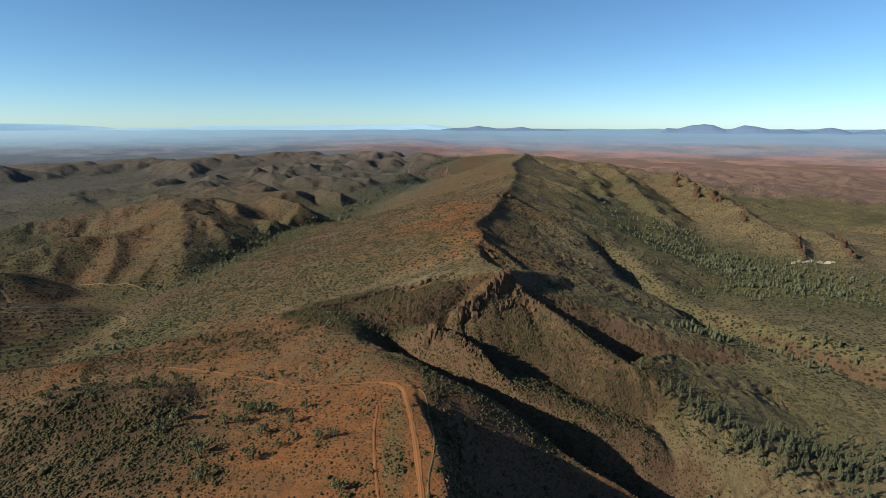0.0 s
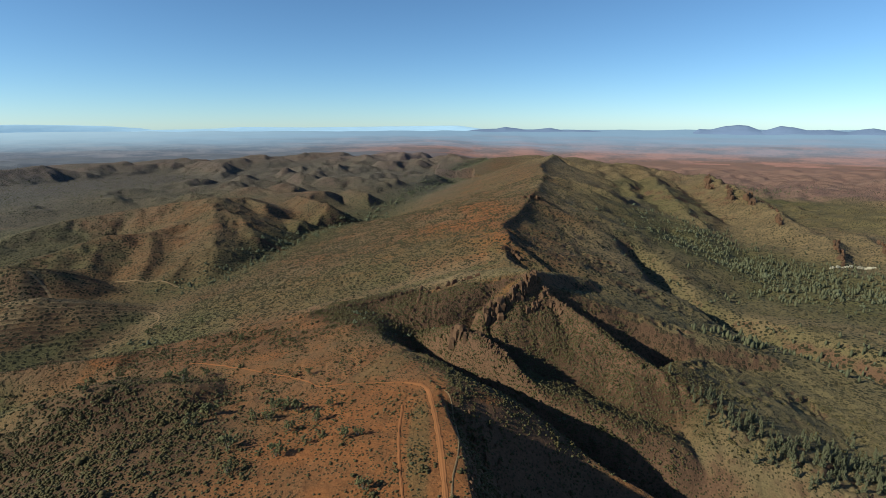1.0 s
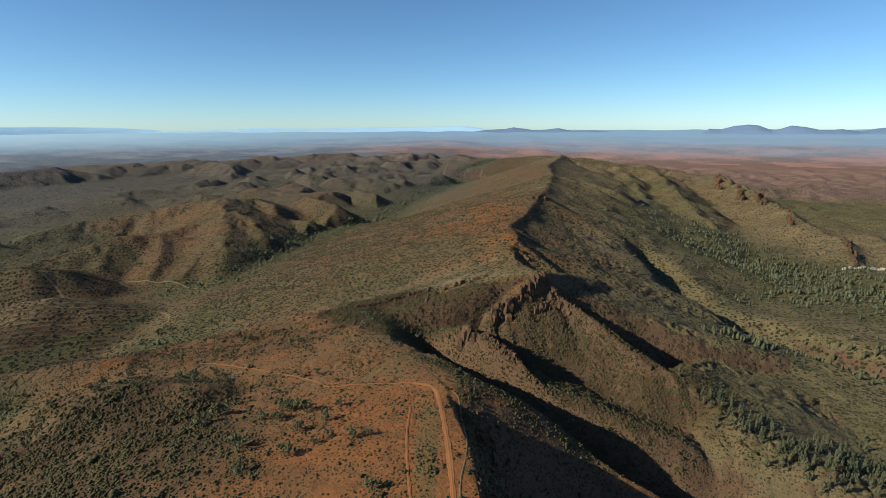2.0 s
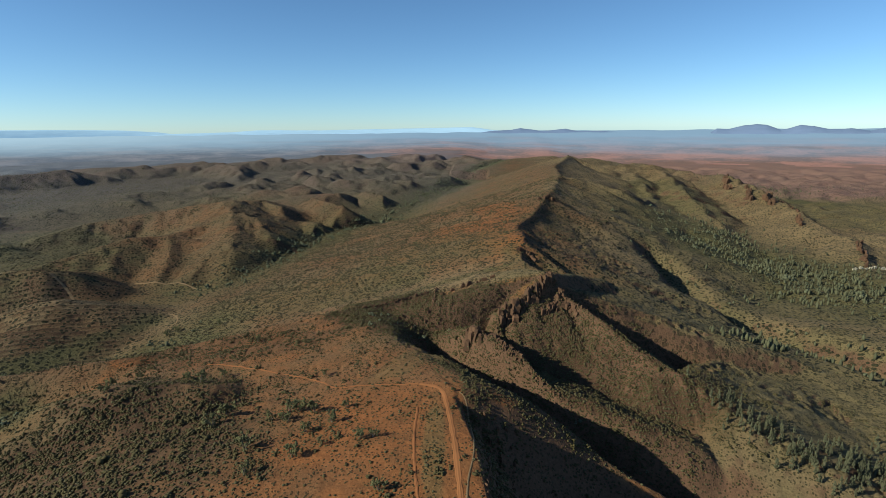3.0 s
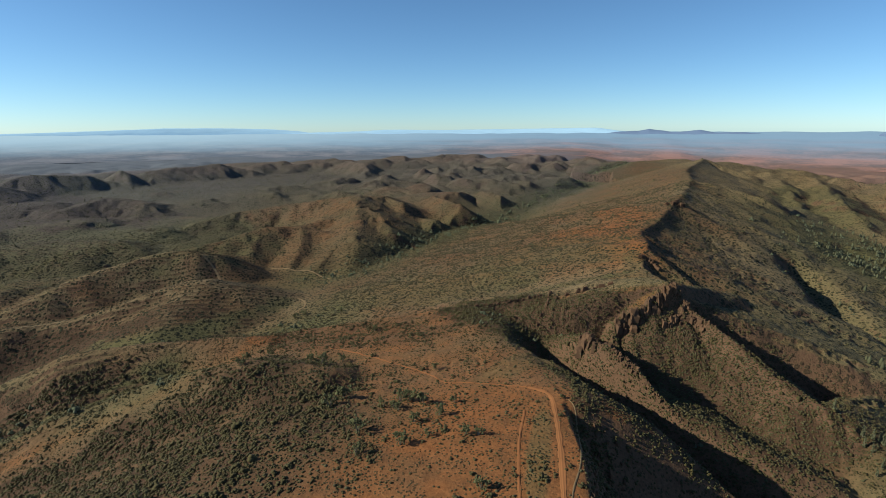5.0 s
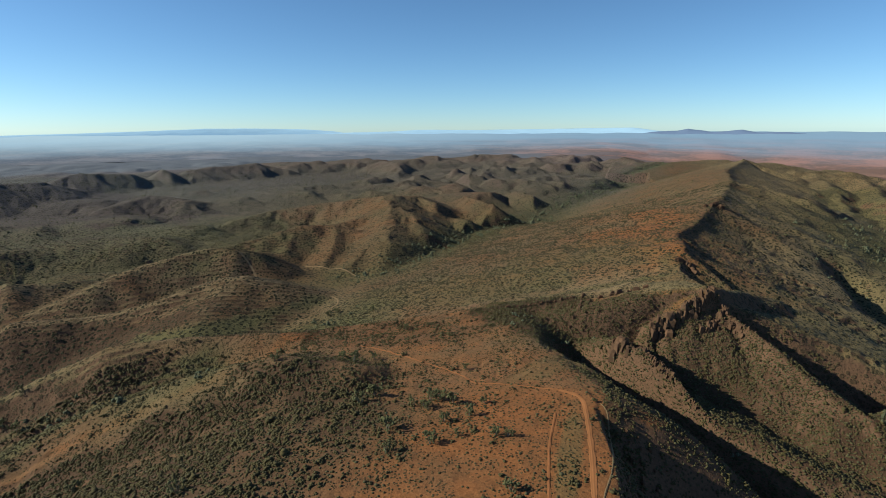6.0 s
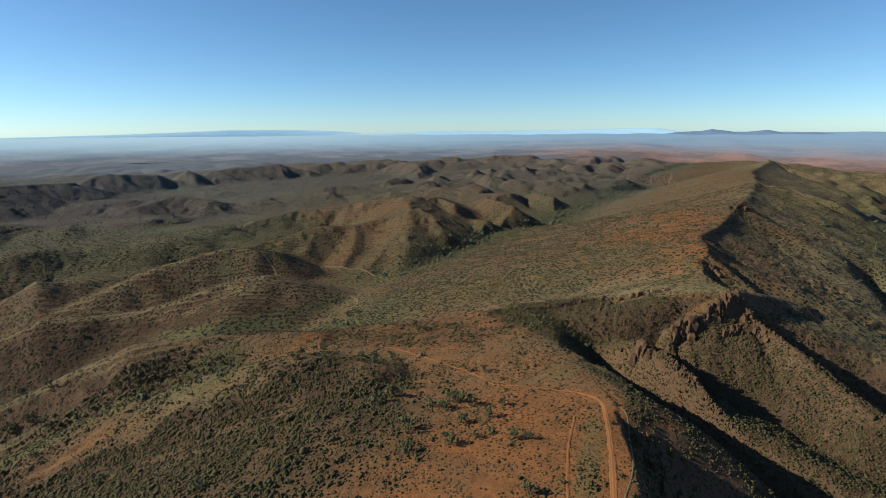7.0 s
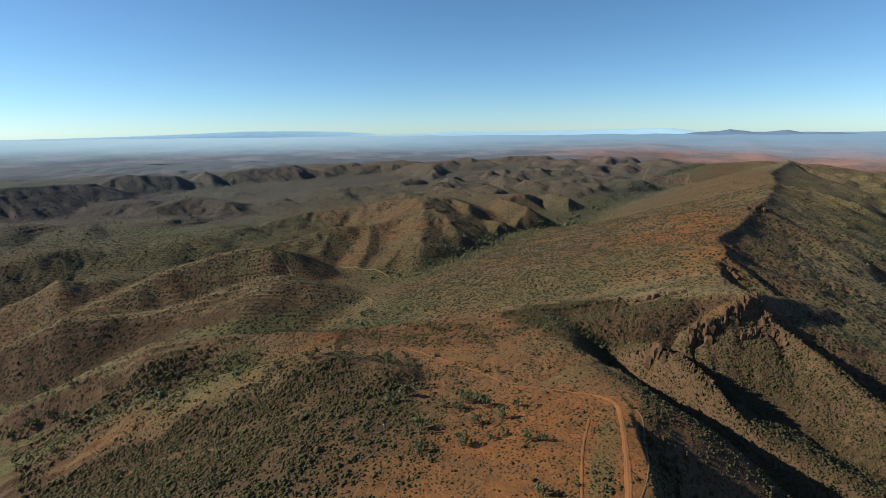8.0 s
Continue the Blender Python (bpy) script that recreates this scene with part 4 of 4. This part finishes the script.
def growth(x, y):
    """How thick the low scrub stands, 0 to 1, and the shares of the ground cover."""
    s = {k: on_sheet(x, y, v) for k, v in shares.items()}
    n = fbm(x, y, 26, 3, 91)
    thick = 0.40 + 0.9 * n + 0.1 * s["stone"] + 0.32 * s["scrub"] + 0.25 * s["green"] - 0.24 * s["red"] - 0.2 * s["dry"]
    thick = thick - 0.30 * smooth(90, 200, x) + 0.14 * smooth(-300, -220, x) * smooth(60, 20, x) * smooth(430, 520, y)
    bed = (0.64 * x - 0.77 * y + 12 * gnoise(x, y, 150, 43) + 2.5 * gnoise(x, y, 40, 44)) / 8.0
    grassy = smooth(-260, -340, x) * smooth(330, 390, y) * smooth(760, 640, y)
    thick = thick * (1 - 0.45 * smooth(-230, -330, x) * smooth(560, 680, y) * smooth(1250, 1100, y))
    rows = smooth(0.45, 0.8, np.abs(2 * (bed - np.floor(bed)) - 1))
    return np.clip(thick * (1 - grassy * (1 - 0.8 * rows)), 0.015, 1.0), s


SMALL_DOMES = [dome(4, 20 + i) for i in range(5)]
SPINDLES = [spindle(40 + i) for i in range(5)]


def tuft(seed):
    """A far tree: four ragged clumps round a low middle, one metre wide."""
    g = np.random.default_rng(seed)
    verts, faces, base = [], [], 0
    for k in (0, 1, 3, 5):
        v, f = dome(4, seed * 10 + k)
        a, r = 6.283 * k / 5 + g.uniform(-0.4, 0.4), (0.0 if k == 5 else g.uniform(0.2, 0.34))
        v = v * g.uniform(0.42, 0.62) + np.array((r * math.cos(a), r * math.sin(a), g.uniform(0.05, 0.3) + (0.35 if k == 5 else 0)))
        verts.append(v), faces.append(f + base)
        base += len(v)
    return np.concatenate(verts), np.concatenate(faces)


TUFTS = [tuft(60 + i) for i in range(5)]

# scrub on and round the knoll
x, y = spread(170000, 130, 430)
thick, s = growth(x, y)
flank = smooth(-70, -120, x)
thick = np.clip(0.5 * thick + 0.02 + (0.5 - 0.3 * flank) * s["scrub"] + 0.35 * flank * gnoise(x, y, 11, 93), 0.04, 1)
keep = (rng.random(len(x)) < thick) & off_track(x, y)
x, y, s, flank = x[keep], y[keep], {k: v[keep] for k, v in s.items()}, flank[keep]
grey = rng.random(len(x)) < 0.2 + 0.4 * s["green"]
wide = rng.lognormal(-0.20, 0.40, len(x)) * (1 + 0.15 * s["stone"] + 0.2 * s["green"] + 0.5 * s["scrub"] * flank)
large = wide > 1.7
scatter("bushy_scrub", TUFTS, x[large], y[large], wide[large] * 1.2, wide[large] * 0.62, SALTBUSH, "ragged dark olive bushes on the flank of the knoll", "bushes")
grey, x, y, wide = grey[~large], x[~large], y[~large], wide[~large]
scatter("saltbush_scrub", SMALL_DOMES, x[~grey], y[~grey], wide[~grey], wide[~grey] * 0.7, SALTBUSH, "low dark olive saltbush dotted over red earth", "bushes")
scatter("bluebush_scrub", SMALL_DOMES, x[grey], y[grey], wide[grey] * 1.1, wide[grey] * 0.75, GREYBUSH, "low grey-green bluebush dotted over red earth", "bushes")

# scrub on the middle slopes
x, y = spread(275000, 420, 1150)
thick, s = growth(x, y)
keep = (rng.random(len(x)) < thick * np.clip(700 / np.hypot(x, y), 0, 1)) & off_track(x, y)
x, y, s = x[keep], y[keep], {k: v[keep] for k, v in s.items()}
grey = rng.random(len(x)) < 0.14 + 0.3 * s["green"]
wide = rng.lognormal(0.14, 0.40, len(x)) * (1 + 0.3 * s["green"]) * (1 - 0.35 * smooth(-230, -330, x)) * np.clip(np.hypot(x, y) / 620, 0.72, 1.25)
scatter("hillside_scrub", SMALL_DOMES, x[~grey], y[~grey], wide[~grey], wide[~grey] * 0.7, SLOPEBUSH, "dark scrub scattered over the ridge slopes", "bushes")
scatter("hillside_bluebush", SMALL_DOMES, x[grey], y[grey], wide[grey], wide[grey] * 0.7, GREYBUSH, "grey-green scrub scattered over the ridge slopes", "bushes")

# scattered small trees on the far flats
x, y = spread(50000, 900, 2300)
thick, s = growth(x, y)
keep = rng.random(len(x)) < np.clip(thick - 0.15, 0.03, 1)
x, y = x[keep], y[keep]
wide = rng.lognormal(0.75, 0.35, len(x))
# the lighter bluebush tone also imitates haze over these distant trees
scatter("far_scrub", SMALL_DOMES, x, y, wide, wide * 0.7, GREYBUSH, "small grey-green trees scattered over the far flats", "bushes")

# trees along the streams
tx, ty = [], []
for line, depth, width, kind in GULLIES:
    pts = catmull([p[:2] for p in line], 4.0)
    for p in pts:
        r = math.hypot(*p)
        for _ in range(rng.poisson((1.7 if kind == "creek" else 0.7) * (width / 20) ** 0.7)):
            tx.append(p[0] + rng.normal(0, width * 0.8)), ty.append(p[1] + rng.normal(0, width * 0.8))
tx, ty = np.array(tx), np.array(ty)
wide = rng.lognormal(1.05, 0.35, len(tx)) * np.clip(np.hypot(tx, ty) / 700, 0.85, 1.25)
scatter("creek_trees", TUFTS, tx, ty, wide, wide * 1.1, CREEK, "grey-green gum trees that line the dry creek beds", "trees")


def clumps(g, places, low=0.35, high=0.8, sides=5):
    """A crown of leaf clumps round these places, as vertices and triangles."""
    verts, faces, base = [], [], 0
    for (px, py, pz), size in places:
        v, f = dome(sides, int(g.integers(0, 10000)))
        v = (v - np.array((0, 0, 0.3))) * size * g.uniform(low, high, 3) * 1.6
        a = g.uniform(0, 6.28)
        c, s_ = math.cos(a), math.sin(a)
        tilt = g.normal(0, 0.5)
        v = np.stack([v[:, 0] * c - v[:, 1] * s_, v[:, 0] * s_ + v[:, 1] * c, v[:, 2] + v[:, 0] * tilt], 1)
        verts.append(v + np.array((px, py, pz)))
        faces.append(f + base)
        base += len(v)
    return np.concatenate(verts), np.concatenate(faces)


def stem(path, thick, thin, sides=6):
    """A tapered stem along the points."""
    path = [np.array(p, float) for p in path]
    v, f = [], []
    for k, p in enumerate(path):
        r = thick + (thin - thick) * k / (len(path) - 1)
        v += [(p[0] + r * math.cos(6.283 * i / sides), p[1] + r * math.sin(6.283 * i / sides), p[2]) for i in range(sides)]
    for k in range(len(path) - 1):
        for i in range(sides):
            j = (i + 1) % sides
            a, b, c, d = k * sides + i, k * sides + j, (k + 1) * sides + j, (k + 1) * sides + i
            f += [(a, b, c), (a, c, d)]
    return np.array(v), np.array(f)


def join(pieces):
    verts, faces, base = [], [], 0
    for v, f in pieces:
        verts.append(v), faces.append(f + base)
        base += len(v)
    return np.concatenate(verts), np.concatenate(faces)


def mallee(seed):
    """A many-stemmed mallee, 1 m high and about 1.3 m wide, to be scaled."""
    g = np.random.default_rng(seed)
    stems, places = [], []
    for k in range(int(g.integers(4, 7))):
        a = g.uniform(0, 6.28)
        lean, top = g.uniform(0.15, 0.5), g.uniform(0.55, 0.85)
        tip = np.array((lean * math.cos(a), lean * math.sin(a), top))
        stems.append(stem([(0.03 * math.cos(a), 0.03 * math.sin(a), -0.08), tip * (0.45, 0.45, 0.5), tip], 0.03, 0.012))
        for _ in range(int(g.integers(8, 13))):
            off = g.normal(0, 1, 3) * (0.14, 0.14, 0.11)
            p = tip + off
            p[2] = max(p[2], 0.16)
            places.append((p, g.uniform(0.12, 0.24)))
    for _ in range(10):
        a, r = g.uniform(0, 6.28), g.uniform(0.25, 0.55)
        places.append(((r * math.cos(a), r * math.sin(a), g.uniform(0.12, 0.35)), g.uniform(0.12, 0.2)))
    thing = new("mallee_tree")
    tagged(thing, "bushy grey-green mallee tree on bare red earth", "tree", "mallee trees on the knoll")
    mesh_object("trunk", *join(stems), BARK, thing)
    mesh_object("crown", *clumps(g, places), MALLEE, thing, False)
    return thing


def pine(seed):
    """A slender cypress pine, 1 m high, to be scaled."""
    g = np.random.default_rng(seed)
    places = []
    for _ in range(34):
        h = g.uniform(0.12, 0.97)
        r = 0.20 * (1 - h) ** 0.6 * g.uniform(0.4, 1.1) + 0.01
        a = g.uniform(0, 6.28)
        places.append(((r * math.cos(a), r * math.sin(a), h), 0.17 * (1.1 - 0.6 * h)))
    thing = new("cypress_pine")
    tagged(thing, "slender dark green cypress pine on the valley slope", "tree", "cypress pines in the valley")
    mesh_object("trunk", *stem([(0, 0, -0.05), (0.01, 0, 0.4), (0, 0.01, 0.92)], 0.028, 0.006), BARK, thing)
    mesh_object("crown", *clumps(g, places, 0.5, 0.9, 4), PINE, thing, False)
    return thing


def plant(kinds, x, y, tall, broad=0.9):
    """Copies of these trees at the places, sized and turned."""
    z = on_sheet(x, y, gz)
    for i in range(len(x)):
        first = kinds[i % len(kinds)]
        t = copy_thing(first, pose(x[i], y[i], z[i] - 0.05, 0, 0, rng.uniform(0, 360)))
        t.scale = (tall[i] * rng.uniform(broad - 0.1, broad + 0.1), tall[i] * rng.uniform(broad - 0.1, broad + 0.1), tall[i])


def retire(kinds):
    """The first of a kind stands in a place of its own too."""
    for k, (thing, x, y, tall) in enumerate(kinds):
        thing.matrix_basis = pose(x, y, float(on_sheet(x, y, gz)) - 0.05, 0, 0, 57 * k)
        thing.scale = (tall, tall, tall)


MALLEES = [(-124.0, 231.9, 7), (-126.3, 221.5, 6.5), (-98.3, 194.6, 7), (-91.7, 229.4, 6), (-86.9, 230.2, 6), (-78.6, 226.8, 6.5), (-98.0, 222.4, 5), (-91.4, 220.8, 5), (-88.8, 218.7, 4.5), (-76.5, 207.3, 5), (-67.3, 214.7, 5), (-65.7, 195.2, 4), (-50.0, 197.8, 4.5), (-45.0, 198.0, 4), (-75.1, 186.4, 6), (-64.0, 229.2, 3.5), (-154.6, 264.1, 7), (-172.1, 281.5, 6), (-87.3, 272.4, 4), (-154.9, 340.4, 5), (-241.0, 450.6, 6), (-90.4, 176.2, 5), (-35.5, 162.2, 5), (-209.6, 291.5, 5), (-197.6, 246.6, 5), (-418.3, 218.7, 6), (-399.6, 225.9, 6), (-151.4, 284.2, 5), (-290.9, 450.2, 6), (-284.6, 456.6, 6), (-210.7, 269.4, 5), (-162.6, 139.1, 6), (-245.8, 153.9, 6), (-376.3, 206.0, 7), (-405.5, 199.7, 8), (-412.6, 191.8, 8), (-399.0, 208.0, 7)]
GROVES = [(152, 292, 6, 15, 35, 45), (174, 270, 7, 15, 35, 55), (198, 273, 12, 12, 0, 55), (222, 262, 15, 14, 0, 90), (245, 274, 16, 16, 0, 45), (246, 440, 32, 9, 0, 45), (300, 446, 40, 30, 0, 50), (481, 803, 60, 50, 0, 260), (430, 905, 60, 70, 0, 260), (470, 1060, 40, 60, 0, 130), (508, 700, 60, 50, 0, 170), (925, 1910, 120, 90, 0, 200), (403, 654, 50, 40, 0, 90)]
kinds = [mallee(100 + i) for i in range(5)]
mx, my, mt = (np.array(v, float) for v in zip(*MALLEES))
retire([(k, a, b, c) for k, a, b, c in zip(kinds, mx, my, mt)])
plant(kinds, mx[5:], my[5:], mt[5:])

# cypress pines: the nearer ones singly, the woods behind them as one
pine_x, pine_y = [], []
for cx, cy, ax, ay, turn, count in GROVES:
    g = rng.normal(0, 1, (count, 2)) * (ax, ay)
    c, s_ = math.cos(radians(turn)), math.sin(radians(turn))
    pine_x.append(cx + g[:, 0] * c - g[:, 1] * s_), pine_y.append(cy + g[:, 0] * s_ + g[:, 1] * c)
pine_x, pine_y = np.concatenate(pine_x), np.concatenate(pine_y)
order = np.argsort(np.hypot(pine_x, pine_y))
pine_x, pine_y = pine_x[order], pine_y[order]
tall = rng.uniform(4.2, 8.2, len(pine_x))
kinds = [pine(200 + i) for i in range(5)]
retire(list(zip(kinds, pine_x, pine_y, tall)))
plant(kinds, pine_x[5:290], pine_y[5:290], tall[5:290], 0.7)
scatter("pine_woods", SPINDLES, pine_x[290:], pine_y[290:], tall[290:] * 0.9, tall[290:], PINE, "dark cypress pines that fill the valley floor", "trees")


# ---- rocks ----
def slab(seed):
    """A sharp-edged block of broken quartzite, about 1 m, leaning with its bed."""
    g = np.random.default_rng(seed)
    bm = bmesh.new()
    bmesh.ops.create_cube(bm, size=1.0)
    for v in bm.verts:
        top = v.co.z > 0
        v.co.x = v.co.x * (g.uniform(0.45, 0.95) if top else 1.0) + g.uniform(-0.12, 0.12) + (0.18 if top else 0)
        v.co.y = v.co.y * (g.uniform(0.35, 0.9) if top else 1.0) + g.uniform(-0.1, 0.1)
        v.co.z += g.uniform(-0.28, 0.2) if top else 0
    bmesh.ops.bevel(bm, geom=[e for e in bm.edges if e.calc_length() > 0.5], offset=0.05, segments=1, affect="EDGES")
    me = bpy.data.meshes.new("rock_slab")
    bm.to_mesh(me)
    bm.free()
    return me


SLABS = [slab(i) for i in range(8)]
for me in SLABS:
    me.materials.append(ROCK)
PALE_SLABS = [me.copy() for me in SLABS]
for me in PALE_SLABS:
    me.materials.clear()
    me.materials.append(PALE_ROCK)


def outcrop(points, high, count, label, meshes=SLABS, wide=1.0, drop=0.0, loose=0.3):
    """Broken slabs along a ledge; the rock goes down into the ground."""
    line = catmull(points, 0.5)
    mid = line[len(line) // 2]
    base = float(on_sheet(mid[0], mid[1], gz))
    thing = new("rock_outcrop")
    thing.location = (mid[0], mid[1], base)
    tagged(thing, label, "rocks", "rock outcrops")
    for i in range(count):
        p = line[int((i + rng.uniform(0, 1)) / count * (len(line) - 1))] + rng.normal(0, loose * high, 2)
        way = line[min(len(line) - 1, i * len(line) // count + 1)] - line[max(0, i * len(line) // count - 1)]
        h = high * rng.uniform(0.55, 1.25)
        z = float(on_sheet(p[0], p[1], gz))
        piece = new("rock_slab", meshes[int(rng.integers(0, len(meshes)))])
        piece.parent = thing
        a = math.degrees(math.atan2(way[1], way[0])) + rng.normal(0, 14)
        piece.matrix_basis = pose(p[0] - mid[0], p[1] - mid[1], z + h * 0.22 - base - drop, rng.normal(0, 7), rng.normal(0, 9), a) @ Matrix.Diagonal(
            (h * wide * rng.uniform(0.6, 1.5), h * rng.uniform(0.4, 0.8), h * rng.uniform(0.8, 1.2), 1))


outcrop([(12, 381), (21, 384), (32, 393), (42, 402), (50, 411)], 6.0, 60, "broken red quartzite cliff below the summit", wide=0.5, drop=0.6, loose=0.3)
outcrop([(44, 387), (50, 392), (57, 401), (62, 410)], 4.0, 30, "red quartzite ledge below the summit", wide=0.5, loose=0.3)
outcrop([(-10.0, 345.0), (-7.0, 342.0), (-4.0, 341.0)], 5.4, 44, "upright red quartzite crag at the head of a spur", wide=0.4, drop=0.5, loose=0.5)
outcrop([(0.0, 343.0), (5.0, 338.0)], 4.6, 40, "jagged red quartzite crag at the head of a spur", wide=0.45, drop=0.5, loose=0.5)
outcrop([(9.0, 331.0), (16.0, 324.0), (24.0, 316.0)], 2.2, 44, "weathered quartzite blocks along a spur", wide=0.6, loose=0.8)
outcrop([(28.0, 312.0), (40.0, 301.0), (52.0, 290.0)], 1.5, 24, "weathered boulders along a spur", loose=0.5)
outcrop([(52.0, 414.0), (62.0, 402.0), (74.0, 388.0)], 2.0, 40, "broken quartzite blocks on a spur crest", wide=0.6, loose=1.0)
outcrop([(51.7, 392.6), (60.7, 396.4), (68.3, 389.1)], 3.4, 26, "broken ledge of red quartzite")
outcrop([(31.6, 510.0), (40.5, 512.4), (46.7, 506.9)], 3.4, 22, "dark stone ledge on the ridge crest")
outcrop([(81.6, 813.9), (93.7, 823.7), (104.2, 824.4)], 5, 22, "dark stone cap on the ridge crest")
outcrop([(-95.7, 390.4), (-64.2, 409.0), (-42.9, 419.8)], 2.2, 16, "low bedded stone ledge on the slope")
outcrop([(-54.1, 366.0), (-39.9, 388.0), (-39.3, 432.2)], 2.5, 14, "low bedded stone ledge on the slope")
outcrop([(-37.8, 414.3), (-11.1, 427.9), (7.5, 436.9)], 3, 14, "low bedded stone ledge on the slope")
outcrop([(726.2, 1723.2), (701.0, 1642.7), (676.2, 1558.7)], 15, 14, "upright grey stone fin on the ridge")
outcrop([(696.9, 1509.9), (675.8, 1447.0), (668.8, 1410.5)], 15, 14, "upright grey stone fin on the ridge")
outcrop([(714.8, 1438.1), (695.6, 1384.0), (677.7, 1329.2)], 15, 14, "upright grey stone fin on the ridge")
outcrop([(771.3, 1473.3), (697.2, 1264.6), (625.1, 1109.0)], 9, 26, "broken pale stone cap on the ridge")
outcrop([(653.4, 986.2), (620.8, 917.8), (589.7, 859.1)], 8, 22, "broken stone rib on the valley ridge")
outcrop([(761.7, 1023.7), (700.4, 923.4), (674.8, 867.5)], 8, 22, "upright red stone fin on the ridge")
outcrop([(556.3, 838.2), (603.2, 857.0), (633.9, 853.3)], 3.6, 34, "pale limestone bluff above the pine valley", PALE_SLABS)
outcrop([(-0.5, 234.0), (3.0, 215.0), (1.6, 167.0), (0.4, 150.0)], 1.5, 22, "low stone ledge below the knoll rim")
outcrop([(4.2, 231.0), (7.8, 214.9), (5.5, 165.9)], 1.5, 18, "low stone ledge below the knoll rim")
outcrop([(11.1, 228.7), (13.4, 210.6), (10.8, 173.7)], 1.5, 14, "low stone ledge below the knoll rim")
